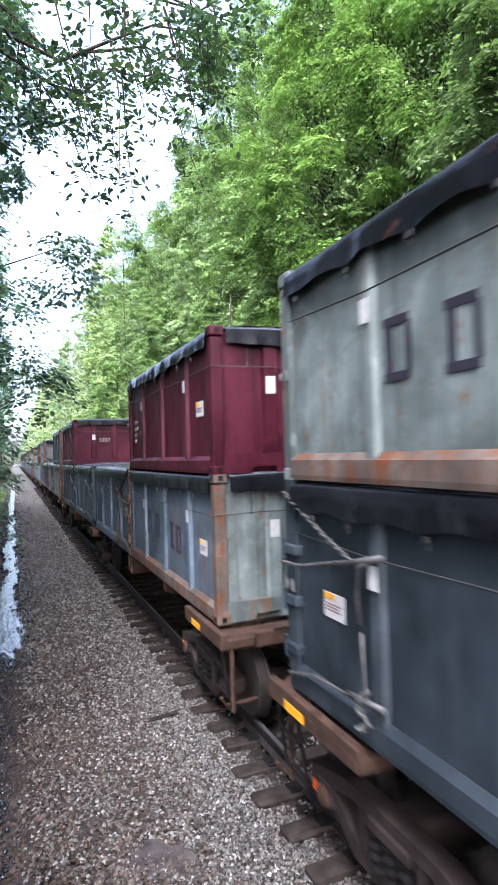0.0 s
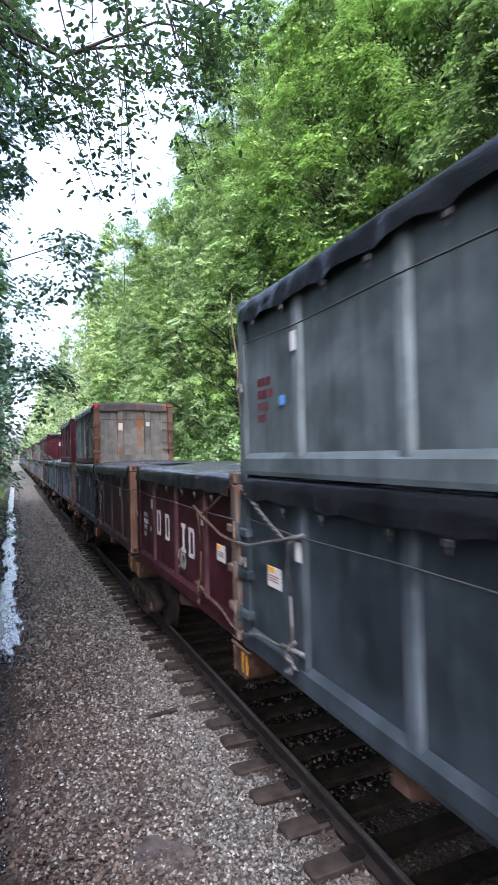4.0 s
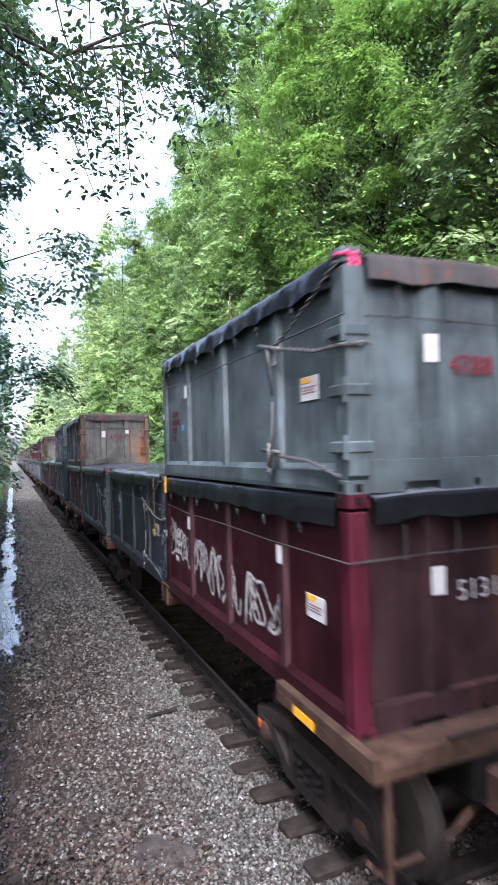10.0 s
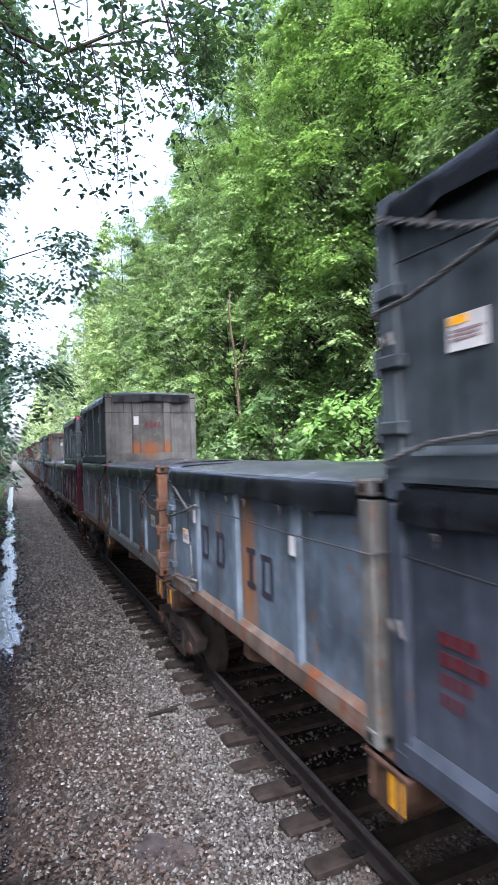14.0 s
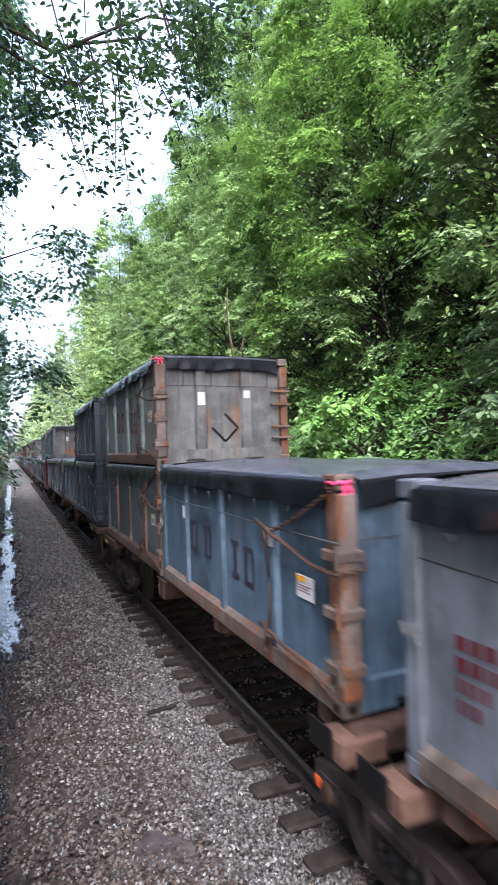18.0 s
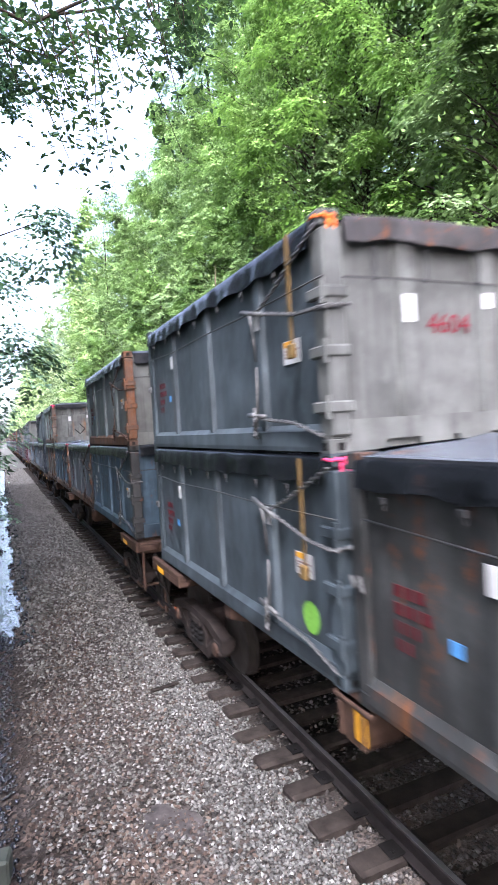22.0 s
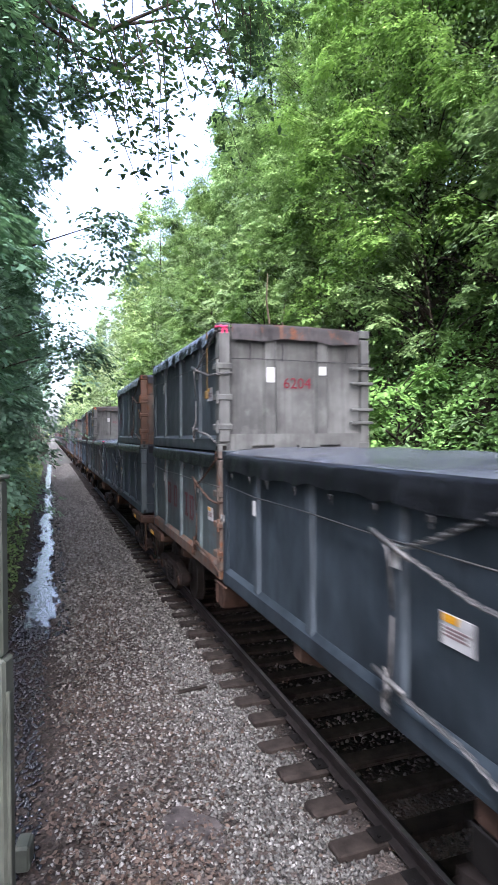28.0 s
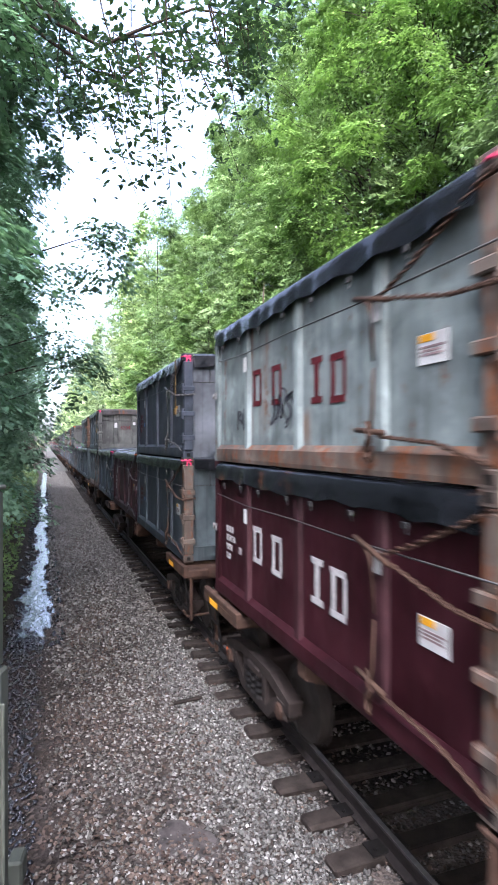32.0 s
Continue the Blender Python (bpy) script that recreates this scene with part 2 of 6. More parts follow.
# ---- mesh building ----
class Shape:
    """Collects boxes, tubes and sheets into one mesh."""

    def __init__(self):
        self.v, self.f = [], []

    def box(self, x0, x1, y0, y1, z0, z1, c=0.008):
        c = min(c, (x1 - x0) * 0.3, (y1 - y0) * 0.3, (z1 - z0) * 0.3)
        n = len(self.v)
        idx = {}
        for sx, X in ((0, x0), (1, x1)):
            for sy, Y in ((0, y0), (1, y1)):
                for sz, Z in ((0, z0), (1, z1)):
                    ix, iy, iz = (X + c if not sx else X - c), (Y + c if not sy else Y - c), (Z + c if not sz else Z - c)
                    for a, p in enumerate(((X, iy, iz), (ix, Y, iz), (ix, iy, Z))):
                        idx[sx, sy, sz, a] = len(self.v)
                        self.v.append(p)
        q = self.f
        for s in (0, 1):
            for a in range(3):
                o = [i for i in range(3) if i != a]
                loop = []
                for u, w in ((0, 0), (1, 0), (1, 1), (0, 1)):
                    k = [0, 0, 0]
                    k[a], k[o[0]], k[o[1]] = s, u, w
                    loop.append(idx[k[0], k[1], k[2], a])
                flip = (s == 0) != (a == 1)
                q.append(tuple(reversed(loop)) if flip else tuple(loop))
        for a in range(3):
            o = [i for i in range(3) if i != a]
            for u in (0, 1):
                for w in (0, 1):
                    k0, k1 = [0, 0, 0], [0, 0, 0]
                    k0[o[0]], k0[o[1]] = u, w
                    k1[o[0]], k1[o[1]] = u, w
                    k1[a] = 1
                    q.append((idx[(*k0, o[0])], idx[(*k1, o[0])], idx[(*k1, o[1])], idx[(*k0, o[1])]))
        for sx in (0, 1):
            for sy in (0, 1):
                for sz in (0, 1):
                    q.append(tuple(idx[sx, sy, sz, a] for a in range(3)))
        return self

    def tube(self, pts, r, n=6, twist=None):
        pts = [Vector(p) for p in pts]
        rings = []
        up = Vector((0.13, 0.21, 0.97))
        for i, p in enumerate(pts):
            d = (pts[min(i + 1, len(pts) - 1)] - pts[max(i - 1, 0)]).normalized()
            a = d.cross(up)
            if a.length < 0.05:
                a = d.cross(Vector((1, 0.2, 0)))
            a.normalize()
            b = d.cross(a)
            rr = r[i] if isinstance(r, (list, tuple)) else r
            ring = []
            for k in range(n):
                t = 2 * math.pi * k / n
                ring.append(len(self.v))
                self.v.append(tuple(p + a * (rr * math.cos(t)) + b * (rr * math.sin(t))))
            rings.append(ring)
        for r0, r1 in zip(rings, rings[1:]):
            for k in range(n):
                self.f.append((r0[k], r0[(k + 1) % n], r1[(k + 1) % n], r1[k]))
        self.f.append(tuple(reversed(rings[0])))
        self.f.append(tuple(rings[-1]))
        return self

    def rope(self, pts, r, turns=18, n=5):
        """Two strands laid round each other along the way."""
        pts = [Vector(p) for p in pts]
        seg = [(b - a).length for a, b in zip(pts, pts[1:])]
        total = sum(seg)
        steps = max(8, int(total * turns * 1.2))
        for ph in (0, math.pi):
            path = []
            for i in range(steps + 1):
                s = total * i / steps
                j = 0
                while j < len(seg) - 1 and s > seg[j]:
                    s -= seg[j]
                    j += 1
                p = pts[j].lerp(pts[j + 1], min(1, s / max(seg[j], 1e-6)))
                d = (pts[j + 1] - pts[j]).normalized()
                a = d.cross(Vector((0.1, 0.2, 0.97))).normalized()
                b = d.cross(a)
                t = ph + 2 * math.pi * turns * 0.25 * total * i / steps
                path.append(p + a * (r * math.cos(t)) + b * (r * math.sin(t)))
            self.tube(path, r * 0.85, n)
        return self

    def disc(self, c, axis, rings, n=20):
        """A turned body about axis (0 x, 1 y, 2 z): rings of (offset along the axis, radius)."""
        rows = []
        for off, rad in rings:
            row = []
            for k in range(n):
                t = 2 * math.pi * k / n
                p = [0, 0, 0]
                p[axis] = off
                p[(axis + 1) % 3] = rad * math.cos(t)
                p[(axis + 2) % 3] = rad * math.sin(t)
                row.append(len(self.v))
                self.v.append((c[0] + p[0], c[1] + p[1], c[2] + p[2]))
            rows.append(row)
        for r0, r1 in zip(rows, rows[1:]):
            for k in range(n):
                self.f.append((r0[k], r0[(k + 1) % n], r1[(k + 1) % n], r1[k]))
        self.f.append(tuple(reversed(rows[0])))
        self.f.append(tuple(rows[-1]))
        return self

    def grid(self, rows):
        base = len(self.v)
        w = len(rows[0])
        for r in rows:
            self.v.extend(tuple(p) for p in r)
        for i in range(len(rows) - 1):
            for j in range(w - 1):
                a = base + i * w + j
                self.f.append((a, a + 1, a + w + 1, a + w))
        return self

    def prism(self, outline, axis, a, b):
        """Outline in the plane across axis, drawn out from a to b."""
        n = len(outline)
        base = len(self.v)
        for off in (a, b):
            for (u, w) in outline:
                p = [0, 0, 0]
                p[axis] = off
                o = [i for i in range(3) if i != axis]
                p[o[0]], p[o[1]] = u, w
                self.v.append(tuple(p))
        for k in range(n):
            self.f.append((base + k, base + (k + 1) % n, base + n + (k + 1) % n, base + n + k))
        self.f.append(tuple(reversed(range(base, base + n))))
        self.f.append(tuple(range(base + n, base + 2 * n)))
        return self

    def mesh(self, name, material, smooth=False):
        me = bpy.data.meshes.new(name)
        me.from_pydata(self.v, [], self.f)
        me.materials.append(material)
        bm = bmesh.new()
        bm.from_mesh(me)
        bmesh.ops.recalc_face_normals(bm, faces=bm.faces)
        bm.to_mesh(me)
        bm.free()
        if smooth:
            me.polygons.foreach_set("use_smooth", [True] * len(me.polygons))
        return me


def part(name, data, parent, label="", at=None):
    ob = new(name, data)
    ob.parent = parent
    if at is not None:
        ob.matrix_basis = at
    if label:
        tagged(ob, label)
    return ob


STORE = {}


def stored(key, make):
    if key not in STORE:
        STORE[key] = make()
    return STORE[key]


def quads_mesh(name, verts, material, per=4):
    """A mesh of loose faces with per corners each, from an array of corners."""
    n = len(verts) // per
    me = bpy.data.meshes.new(name)
    me.vertices.add(len(verts))
    me.vertices.foreach_set("co", np.asarray(verts, dtype=np.float32).ravel())
    me.loops.add(n * per)
    me.loops.foreach_set("vertex_index", np.arange(n * per, dtype=np.int32))
    me.polygons.add(n)
    me.polygons.foreach_set("loop_start", np.arange(0, n * per, per, dtype=np.int32))
    me.update(calc_edges=True)
    me.materials.append(material)
    return me

# ---- surfaces ----


def tarp_mat(name, stained):
    """Black vinyl with dusty folds and a sky sheen painted on its top; the stained one has rust run-off on it."""
    m, nt, b = mat_base(name, 0.07)
    v = coords(nt)
    big = noise_tex(nt, v, 1.1, 5, 0.6)
    mid = noise_tex(nt, coords(nt, (1.0, 4.0, 1.0)), 1.7, 4, 0.6)
    c = mixc(nt, ramp(nt, big, 0.35, 0.75), (0.0022, 0.0025, 0.003), (0.0065, 0.0072, 0.0085))
    c = mixc(nt, ramp(nt, mid, 0.62, 0.88), c, (0.013, 0.014, 0.0155))
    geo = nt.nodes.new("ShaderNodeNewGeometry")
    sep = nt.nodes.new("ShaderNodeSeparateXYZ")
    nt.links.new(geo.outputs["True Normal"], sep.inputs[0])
    # Upward faces: pale dust with the sky's sheen painted into its colour.
    dust_sheen = mixc(nt, ramp(nt, noise_tex(nt, v, 1.6, 5, 0.65), 0.3, 0.7), (0.022, 0.025, 0.03), (0.06, 0.067, 0.078))
    c = mixc(nt, ramp(nt, sep.outputs[2], 0.75, 0.97), c, dust_sheen)
    if stained:
        c = mixc(nt, ramp(nt, noise_tex(nt, v, 2.6, 5, 0.6), 0.6, 0.78), c, (0.06, 0.027, 0.016))
    nt.links.new(c, b.inputs["Base Color"])
    r = nt.nodes.new("ShaderNodeMapRange")
    r.inputs["To Min"].default_value, r.inputs["To Max"].default_value = 0.14, 0.34
    nt.links.new(big, r.inputs["Value"])
    nt.links.new(r.outputs[0], b.inputs["Roughness"])
    bump(nt, b, noise_tex(nt, coords(nt, (1.0, 0.6, 1.0)), 3.2, 5, 0.6), 0.6, 0.05)
    return m


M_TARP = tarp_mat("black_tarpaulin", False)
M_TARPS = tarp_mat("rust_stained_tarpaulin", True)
M_FLAP = paint("rust_streaked_tarpaulin", (0.024, 0.022, 0.022), 0.62, 0.5, 0.4, (0.085, 0.032, 0.014))
M_RUST = plain("rusted_steel", (0.03, 0.0178, 0.0128), 0.8, 0, 0.5, 6, 0.4)
M_DARK = plain("grimy_dark_steel", (0.0042, 0.0037, 0.0034), 0.7, 0, 0.5, 8, 0.4)
M_TRUCK = plain("brown_grimy_cast_steel", (0.0155, 0.012, 0.0105), 0.75, 0, 0.5, 9, 0.4)
M_WHEEL = plain("wheel_steel", (0.0194, 0.0166, 0.0144), 0.6, 0.3, 0.4, 9, 0.2)
M_TREAD = plain("polished_tread_steel", (0.45, 0.45, 0.46), 0.25, 1.0, 0.2, 20, 0.05)
M_CHAINR = plain("rusted_chain", (0.034, 0.02, 0.014), 0.75, 0.1, 0.4, 30, 0.3)
M_CHAIN = plain("galvanised_chain", (0.07, 0.069, 0.067), 0.5, 0.5, 0.4, 30, 0.2)
M_WIRE = plain("wire_rope", (0.0288, 0.0288, 0.0288), 0.5, 0.4, 0.3, 30, 0.2)
M_LABEL = plain("white_label", (0.27, 0.27, 0.265), 0.55, 0, 0.12, 20, 0.02)
M_PRINT = plain("faded_label_print", (0.1296, 0.0950, 0.0950), 0.6, 0, 0.2, 30, 0.02)
M_REDPRINT = plain("red_stencil", (0.08, 0.0086, 0.0144), 0.6, 0, 0.3, 25, 0.02)
M_MAROONPRINT = plain("maroon_stencil", (0.0432, 0.0065, 0.0086), 0.6, 0, 0.3, 25, 0.02)
M_WHITEPRINT = plain("white_stencil", (0.2074, 0.2030, 0.1987), 0.65, 0, 0.3, 25, 0.02)
M_BLACKPRINT = plain("black_spray", (0.015, 0.014, 0.02), 0.5, 0, 0.2, 25, 0.02)
M_STICKER = plain("pale_sticker", (0.17, 0.15, 0.15), 0.5, 0, 0.1, 25, 0.02)
M_BLUE = plain("blue_sticker", (0.045, 0.13, 0.26), 0.5, 0, 0.1, 25, 0.02)
M_YELLOW = plain("yellow_reflector", (0.4046, 0.1944, 0.0079), 0.4, 0, 0.2, 14, 0.03)
M_ORANGE = plain("orange_reflector", (0.3780, 0.0655, 0.0101), 0.4, 0, 0.2, 14, 0.03)
M_PINK = plain("pink_ribbon", (0.3780, 0.0353, 0.0857), 0.6, 0, 0.15, 20, 0.1)
M_ORIBBON = plain("orange_ribbon", (0.4032, 0.0907, 0.0151), 0.6, 0, 0.15, 20, 0.1)
M_STRAP = plain("tan_webbing_strap", (0.085, 0.054, 0.02), 0.8, 0, 0.3, 30, 0.2)
M_GREEN = plain("green_spray_dot", (0.09, 0.2, 0.03), 0.6, 0, 0.2, 25, 0.02)
M_WOOD = plain("weathered_wood_block", (0.06, 0.035, 0.025), 0.85, 0, 0.35, 7, 0.4)
M_TIE = plain("creosoted_tie_wood", (0.0155, 0.0122, 0.0102), 0.85, 0, 0.5, 8, 0.6)
M_RAIL = plain("dark_rail_steel", (0.0130, 0.0108, 0.0101), 0.6, 0.2, 0.4, 9, 0.2)
M_RAILHEAD = plain("worn_rail_head", (0.16, 0.155, 0.15), 0.4, 0.9, 0.2, 14, 0.05)
M_BARK = plain("grey_brown_bark", (0.026, 0.0205, 0.016), 0.9, 0, 0.4, 5, 0.8)
M_SCRAP = plain("dirty_dark_plastic", (0.035, 0.03, 0.028), 0.6, 0, 0.6, 8, 0.4)
M_DEADWOOD = plain("pale_dead_wood", (0.085, 0.066, 0.048), 0.85, 0, 0.3, 6, 0.5)
M_POST = plain("algae_stained_galvanised_steel", (0.055, 0.06, 0.048), 0.6, 0.1, 0.25, 4, 0.2)
M_LEAF_R = leaf_mat("bright_maple_leaves", (0.02, 0.053, 0.014), (0.25, 0.4, 0.1), 0.34)
M_LEAF_V = leaf_mat("vine_leaves", (0.034, 0.084, 0.023), (0.145, 0.255, 0.066), 0.3)
# Pale leaf colour with the distance haze mixed into it.
M_LEAF_F = leaf_mat("hazed_distant_leaves", (0.09, 0.155, 0.06), (0.38, 0.5, 0.19), 0.4)
M_LEAF_L = leaf_mat("shaded_locust_leaves", (0.044, 0.1, 0.066), (0.2, 0.33, 0.205), 0.44)
# The backlit darkness of leaves against the sky is put into this colour.
M_LEAF_H = leaf_mat("silhouette_overhead_leaves", (0.017, 0.036, 0.032), (0.036, 0.066, 0.058), 0.24)
M_GRASS = leaf_mat("verge_grass", (0.05, 0.10, 0.02), (0.12, 0.17, 0.045), 0.3)
M_STONE = island_mat("ballast_stone", ((0.0105, 0.0095, 0.0083), (0.034, 0.031, 0.027), (0.068, 0.065, 0.058), (0.115, 0.112, 0.102), (0.048, 0.039, 0.032), (0.148, 0.145, 0.134), (0.225, 0.22, 0.205)))
M_STONEW = island_mat("pale_ballast_stone", ((0.011, 0.0105, 0.0095), (0.036, 0.035, 0.032), (0.055, 0.054, 0.049), (0.072, 0.071, 0.065), (0.112, 0.11, 0.101)))
# Paler stone: open-sky light on the far path is put into the colour.
M_STONEF = island_mat("lightened_far_path_stone", ((0.035, 0.033, 0.028), (0.085, 0.08, 0.071), (0.125, 0.12, 0.107), (0.2, 0.194, 0.176)))
# Stone tones lowered to hold the shade under the train.
M_BEDSTONE = island_mat("shade_dark_track_stone", ((0.01, 0.009, 0.008), (0.028, 0.025, 0.023), (0.055, 0.05, 0.045), (0.12, 0.11, 0.1)))
M_DEADLEAF = island_mat("fallen_leaves", ((0.022, 0.0142, 0.0105), (0.044, 0.029, 0.021), (0.092, 0.07, 0.054), (0.03, 0.019, 0.0145)), 0.8)


def ground_mat():
    m, nt, b = mat_base("gravel_and_soil")
    v = coords(nt, spread=False)
    big = noise_tex(nt, v, 0.7, 4)
    vor = nt.nodes.new("ShaderNodeTexVoronoi")
    vor.inputs["Scale"].default_value = 22.0
    nt.links.new(v, vor.inputs["Vector"])
    fine = noise_tex(nt, v, 60, 4)
    c = mixc(nt, ramp(nt, vor.outputs["Color"], 0.2, 0.9), (0.014, 0.011, 0.009), (0.05, 0.041, 0.036))
    sep = nt.nodes.new("ShaderNodeSeparateXYZ")
    nt.links.new(v, sep.inputs[0])
    c = mixc(nt, ramp(nt, big, 0.48, 0.7), c, (0.032, 0.024, 0.019))
    # From the tie ends on, the train's shade is painted dark into the ground.
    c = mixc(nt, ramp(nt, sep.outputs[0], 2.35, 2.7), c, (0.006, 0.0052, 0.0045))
    near = nt.nodes.new("ShaderNodeMath")
    near.operation = "ADD"
    nt.links.new(sep.outputs[1], near.inputs[0])
    nt.links.new(ramp(nt, big, 0.2, 0.8), near.inputs[1])
    c = mixc(nt, ramp(nt, near.outputs[0], 5.4, 4.6), c, mixc(nt, ramp(nt, fine, 0.3, 0.7), (0.03, 0.024, 0.02), (0.085, 0.07, 0.06)))
    # Far ground is lightened in colour too, for the same sky light.
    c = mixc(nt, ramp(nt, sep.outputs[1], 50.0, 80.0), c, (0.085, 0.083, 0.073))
    left = ramp(nt, sep.outputs[0], -0.5, -1.2)
    right = ramp(nt, sep.outputs[0], 6.0, 6.8)
    add = nt.nodes.new("ShaderNodeMath")
    add.operation = "ADD"
    add.use_clamp = True
    nt.links.new(left, add.inputs[0])
    nt.links.new(right, add.inputs[1])
    soil = mixc(nt, ramp(nt, fine, 0.3, 0.7), (0.015, 0.015, 0.008), (0.04, 0.032, 0.02))
    c = mixc(nt, add.outputs[0], c, soil)
    nt.links.new(c, b.inputs["Base Color"])
    b.inputs["Roughness"].default_value = 0.9
    bump(nt, b, vor.outputs["Distance"], 0.7, 0.03)
    return m


def water_mat():
    m, nt, b = mat_base("ditch_water", 0.5)
    b.inputs["Base Color"].default_value = (0.03, 0.03, 0.028, 1)
    b.inputs["Roughness"].default_value = 0.05
    b.inputs["IOR"].default_value = 1.6
    v = coords(nt, (1, 1, 1), spread=False)
    bump(nt, b, noise_tex(nt, v, 7, 4), 0.55, 0.04)
    return m


def wet_mat():
    m, nt, b = mat_base("wet_gravel", 0.5)
    v = coords(nt, spread=False)
    nt.links.new(mixc(nt, noise_tex(nt, v, 30, 3), (0.004, 0.0045, 0.006), (0.016, 0.016, 0.018)), b.inputs["Base Color"])
    b.inputs["Roughness"].default_value = 0.16
    b.inputs["IOR"].default_value = 1.55
    return m


M_WET = wet_mat()
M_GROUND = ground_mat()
M_WATER = water_mat()


# ---- ground: one sheet, ditch beside the ballast, steep wooded bank beyond the track ----
def ground_z(x, y):
    z = 0.0
    if x < 0.55:
        z -= (0.16 if y > 11.6 else 0.09) * math.exp(-((x + 0.16 + 0.16 * noise.noise((0.3, y * 0.45, 2.0)) + 0.12 * noise.noise((0.3, y * 1.9, 5.0)) + 0.2 * min(1, max(0, (11 - y) / 4))) / (0.25 + 0.14 * math.exp(-((y - 13) / 2.2) ** 2))) ** 2)
    if x < 0.45 and y > 5:
        z += 0.075 * noise.noise((x * 3.4, y * 1.6, 3.0)) + 0.045 * noise.noise((x * 8, y * 5, 7.0))
    if x < -0.7:
        z += 0.32 * (-0.7 - x) if x > -6 else 1.7 + 0.06 * (-6 - x)
    if x > 6.2:
        d = x - 6.2
        z += 1.05 * d if d < 16 else 16.8 + 0.25 * (d - 16)
    if 2.05 < x < 5.1:
        z -= 0.05 * min(1, (x - 2.05) / 0.15)
    if y < 4.6 and x < 1.2:
        z += 0.05 * min(1, (4.6 - y))
    n = noise.noise((x * 1.3, y * 1.3, 0.0))
    amp = 0.02 if -0.7 < x < 6.2 else 0.22
    return z + amp * n


def build_ground():
    xs = [-400, -120, -50, -25, -14, -9, -6, -4.5, -3.4, -2.6, -2, -1.5, -1.1, -0.8] + [-0.7 + 0.12 * i for i in range(27)] + \
         [2.6, 3, 3.5, 4, 4.6, 5.2, 5.8, 6.2, 6.7, 7.4, 8.2, 9, 10, 11.2, 12.6, 14, 16, 18.5, 22, 28, 40, 70, 150, 400]
    ys = [-400, -120, -50, -25, -12, -6, -3, -1, 1, 2] + [2.4 + 0.16 * i for i in range(120)] + [21.6 + 0.4 * i for i in range(60)] + [45.6 + 1.5 * i for i in range(15)] + \
         [70, 80, 95, 115, 140, 170, 210, 270, 350, 500, 800, 1200]
    s = Shape()
    s.grid([[(x, y, ground_z(x, y)) for x in xs] for y in ys])
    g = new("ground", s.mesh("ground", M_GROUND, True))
    tagged(g, "gravel trackside ground with damp soil and wooded bank", "ground", kind="structure")


build_ground()


def build_water():
    rng = random.Random(4)
    rows = []
    y = 10.6
    while y < 75:
        rows.append([(-0.75, y, -0.075), (-0.15, y, -0.075), (0.5, y, -0.075)])
        y += 0.5
    s = Shape()
    s.grid(rows)
    w = new("ditch_water", s.mesh("ditch_water", M_WATER, True))
    tagged(w, "narrow ditch of still water reflecting the white sky", "water", kind="structure")


build_water()


# ---- where the ties lie ----
def tie_places():
    rng = random.Random(12)
    ys = [4.27, 4.82, 5.37, 5.95]
    while ys[-1] < 75:
        ys.append(ys[-1] + rng.uniform(0.5, 0.6))
    return ys + [3.75 - 0.55 * i for i in range(60)]


TIE_Y = np.array(tie_places())


def off_ties(x, y):
    """True where no tie lies under the place."""
    gap = np.abs(y[:, None] - TIE_Y[None]).min(1)
    return (x < 2.2) | (gap > 0.125)


# ---- loose stones and fallen leaves ----
def stones(name, material, n, xr, yr, size, label, seed, skip=None, bias=1.0):
    rs = np.random.RandomState(seed)
    x = rs.uniform(xr[0], xr[1], n)
    y = yr[0] + (yr[1] - yr[0]) * rs.uniform(0, 1, n) ** bias
    if skip is not None:
        k = skip(x, y, rs)
        x, y = x[k], y[k]
    n = len(x)
    z = np.array([ground_z(a, b) for a, b in zip(x, y)])
    r = size * rs.uniform(0.55, 1.35, n)
    oct_v = np.array([(1, 0, 0), (0, 1, 0), (-1, 0, 0), (0, -1, 0), (0.2, 0.1, 0.75), (-0.1, 0.2, -0.7)])
    v = oct_v[None] * (1 + rs.uniform(-0.35, 0.35, (n, 6, 1)))
    a = rs.uniform(0, 6.28, n)
    ca, sa = np.cos(a), np.sin(a)
    vx = v[:, :, 0] * ca[:, None] - v[:, :, 1] * sa[:, None] * 0.8
    vy = v[:, :, 0] * sa[:, None] + v[:, :, 1] * ca[:, None] * 0.8
    vz = v[:, :, 2] + rs.uniform(-0.3, 0.3, n)[:, None] * v[:, :, 0]
    P = np.stack([vx * r[:, None] + x[:, None], vy * r[:, None] + y[:, None], vz * r[:, None] * 0.9 + (z + r * 0.25)[:, None]], -1)
    tri = np.array([(0, 1, 4), (1, 2, 4), (2, 3, 4), (3, 0, 4), (1, 0, 5), (2, 1, 5), (3, 2, 5), (0, 3, 5)])
    me = bpy.data.meshes.new(name)
    me.vertices.add(n * 6)
    me.vertices.foreach_set("co", P.astype(np.float32).ravel())
    F = (tri[None] + (np.arange(n) * 6)[:, None, None]).astype(np.int32)
    me.loops.add(n * 24)
    me.loops.foreach_set("vertex_index", F.ravel())
    me.polygons.add(n * 8)
    me.polygons.foreach_set("loop_start", np.arange(0, n * 24, 3, dtype=np.int32))
    me.update(calc_edges=True)
    me.materials.append(material)
    tagged(new(name, me), label, "gravel", kind="stuff")


def keep_dry(x, y, rs):
    u = rs.uniform(0, 1, len(x))
    return ((x > 0.08 + 0.1 * rs.uniform(-1, 1, len(x))) & ((y > 4.5) | (x > 1.3) | (u < 0.3))) | ((y < 5) & (u < 0.12))


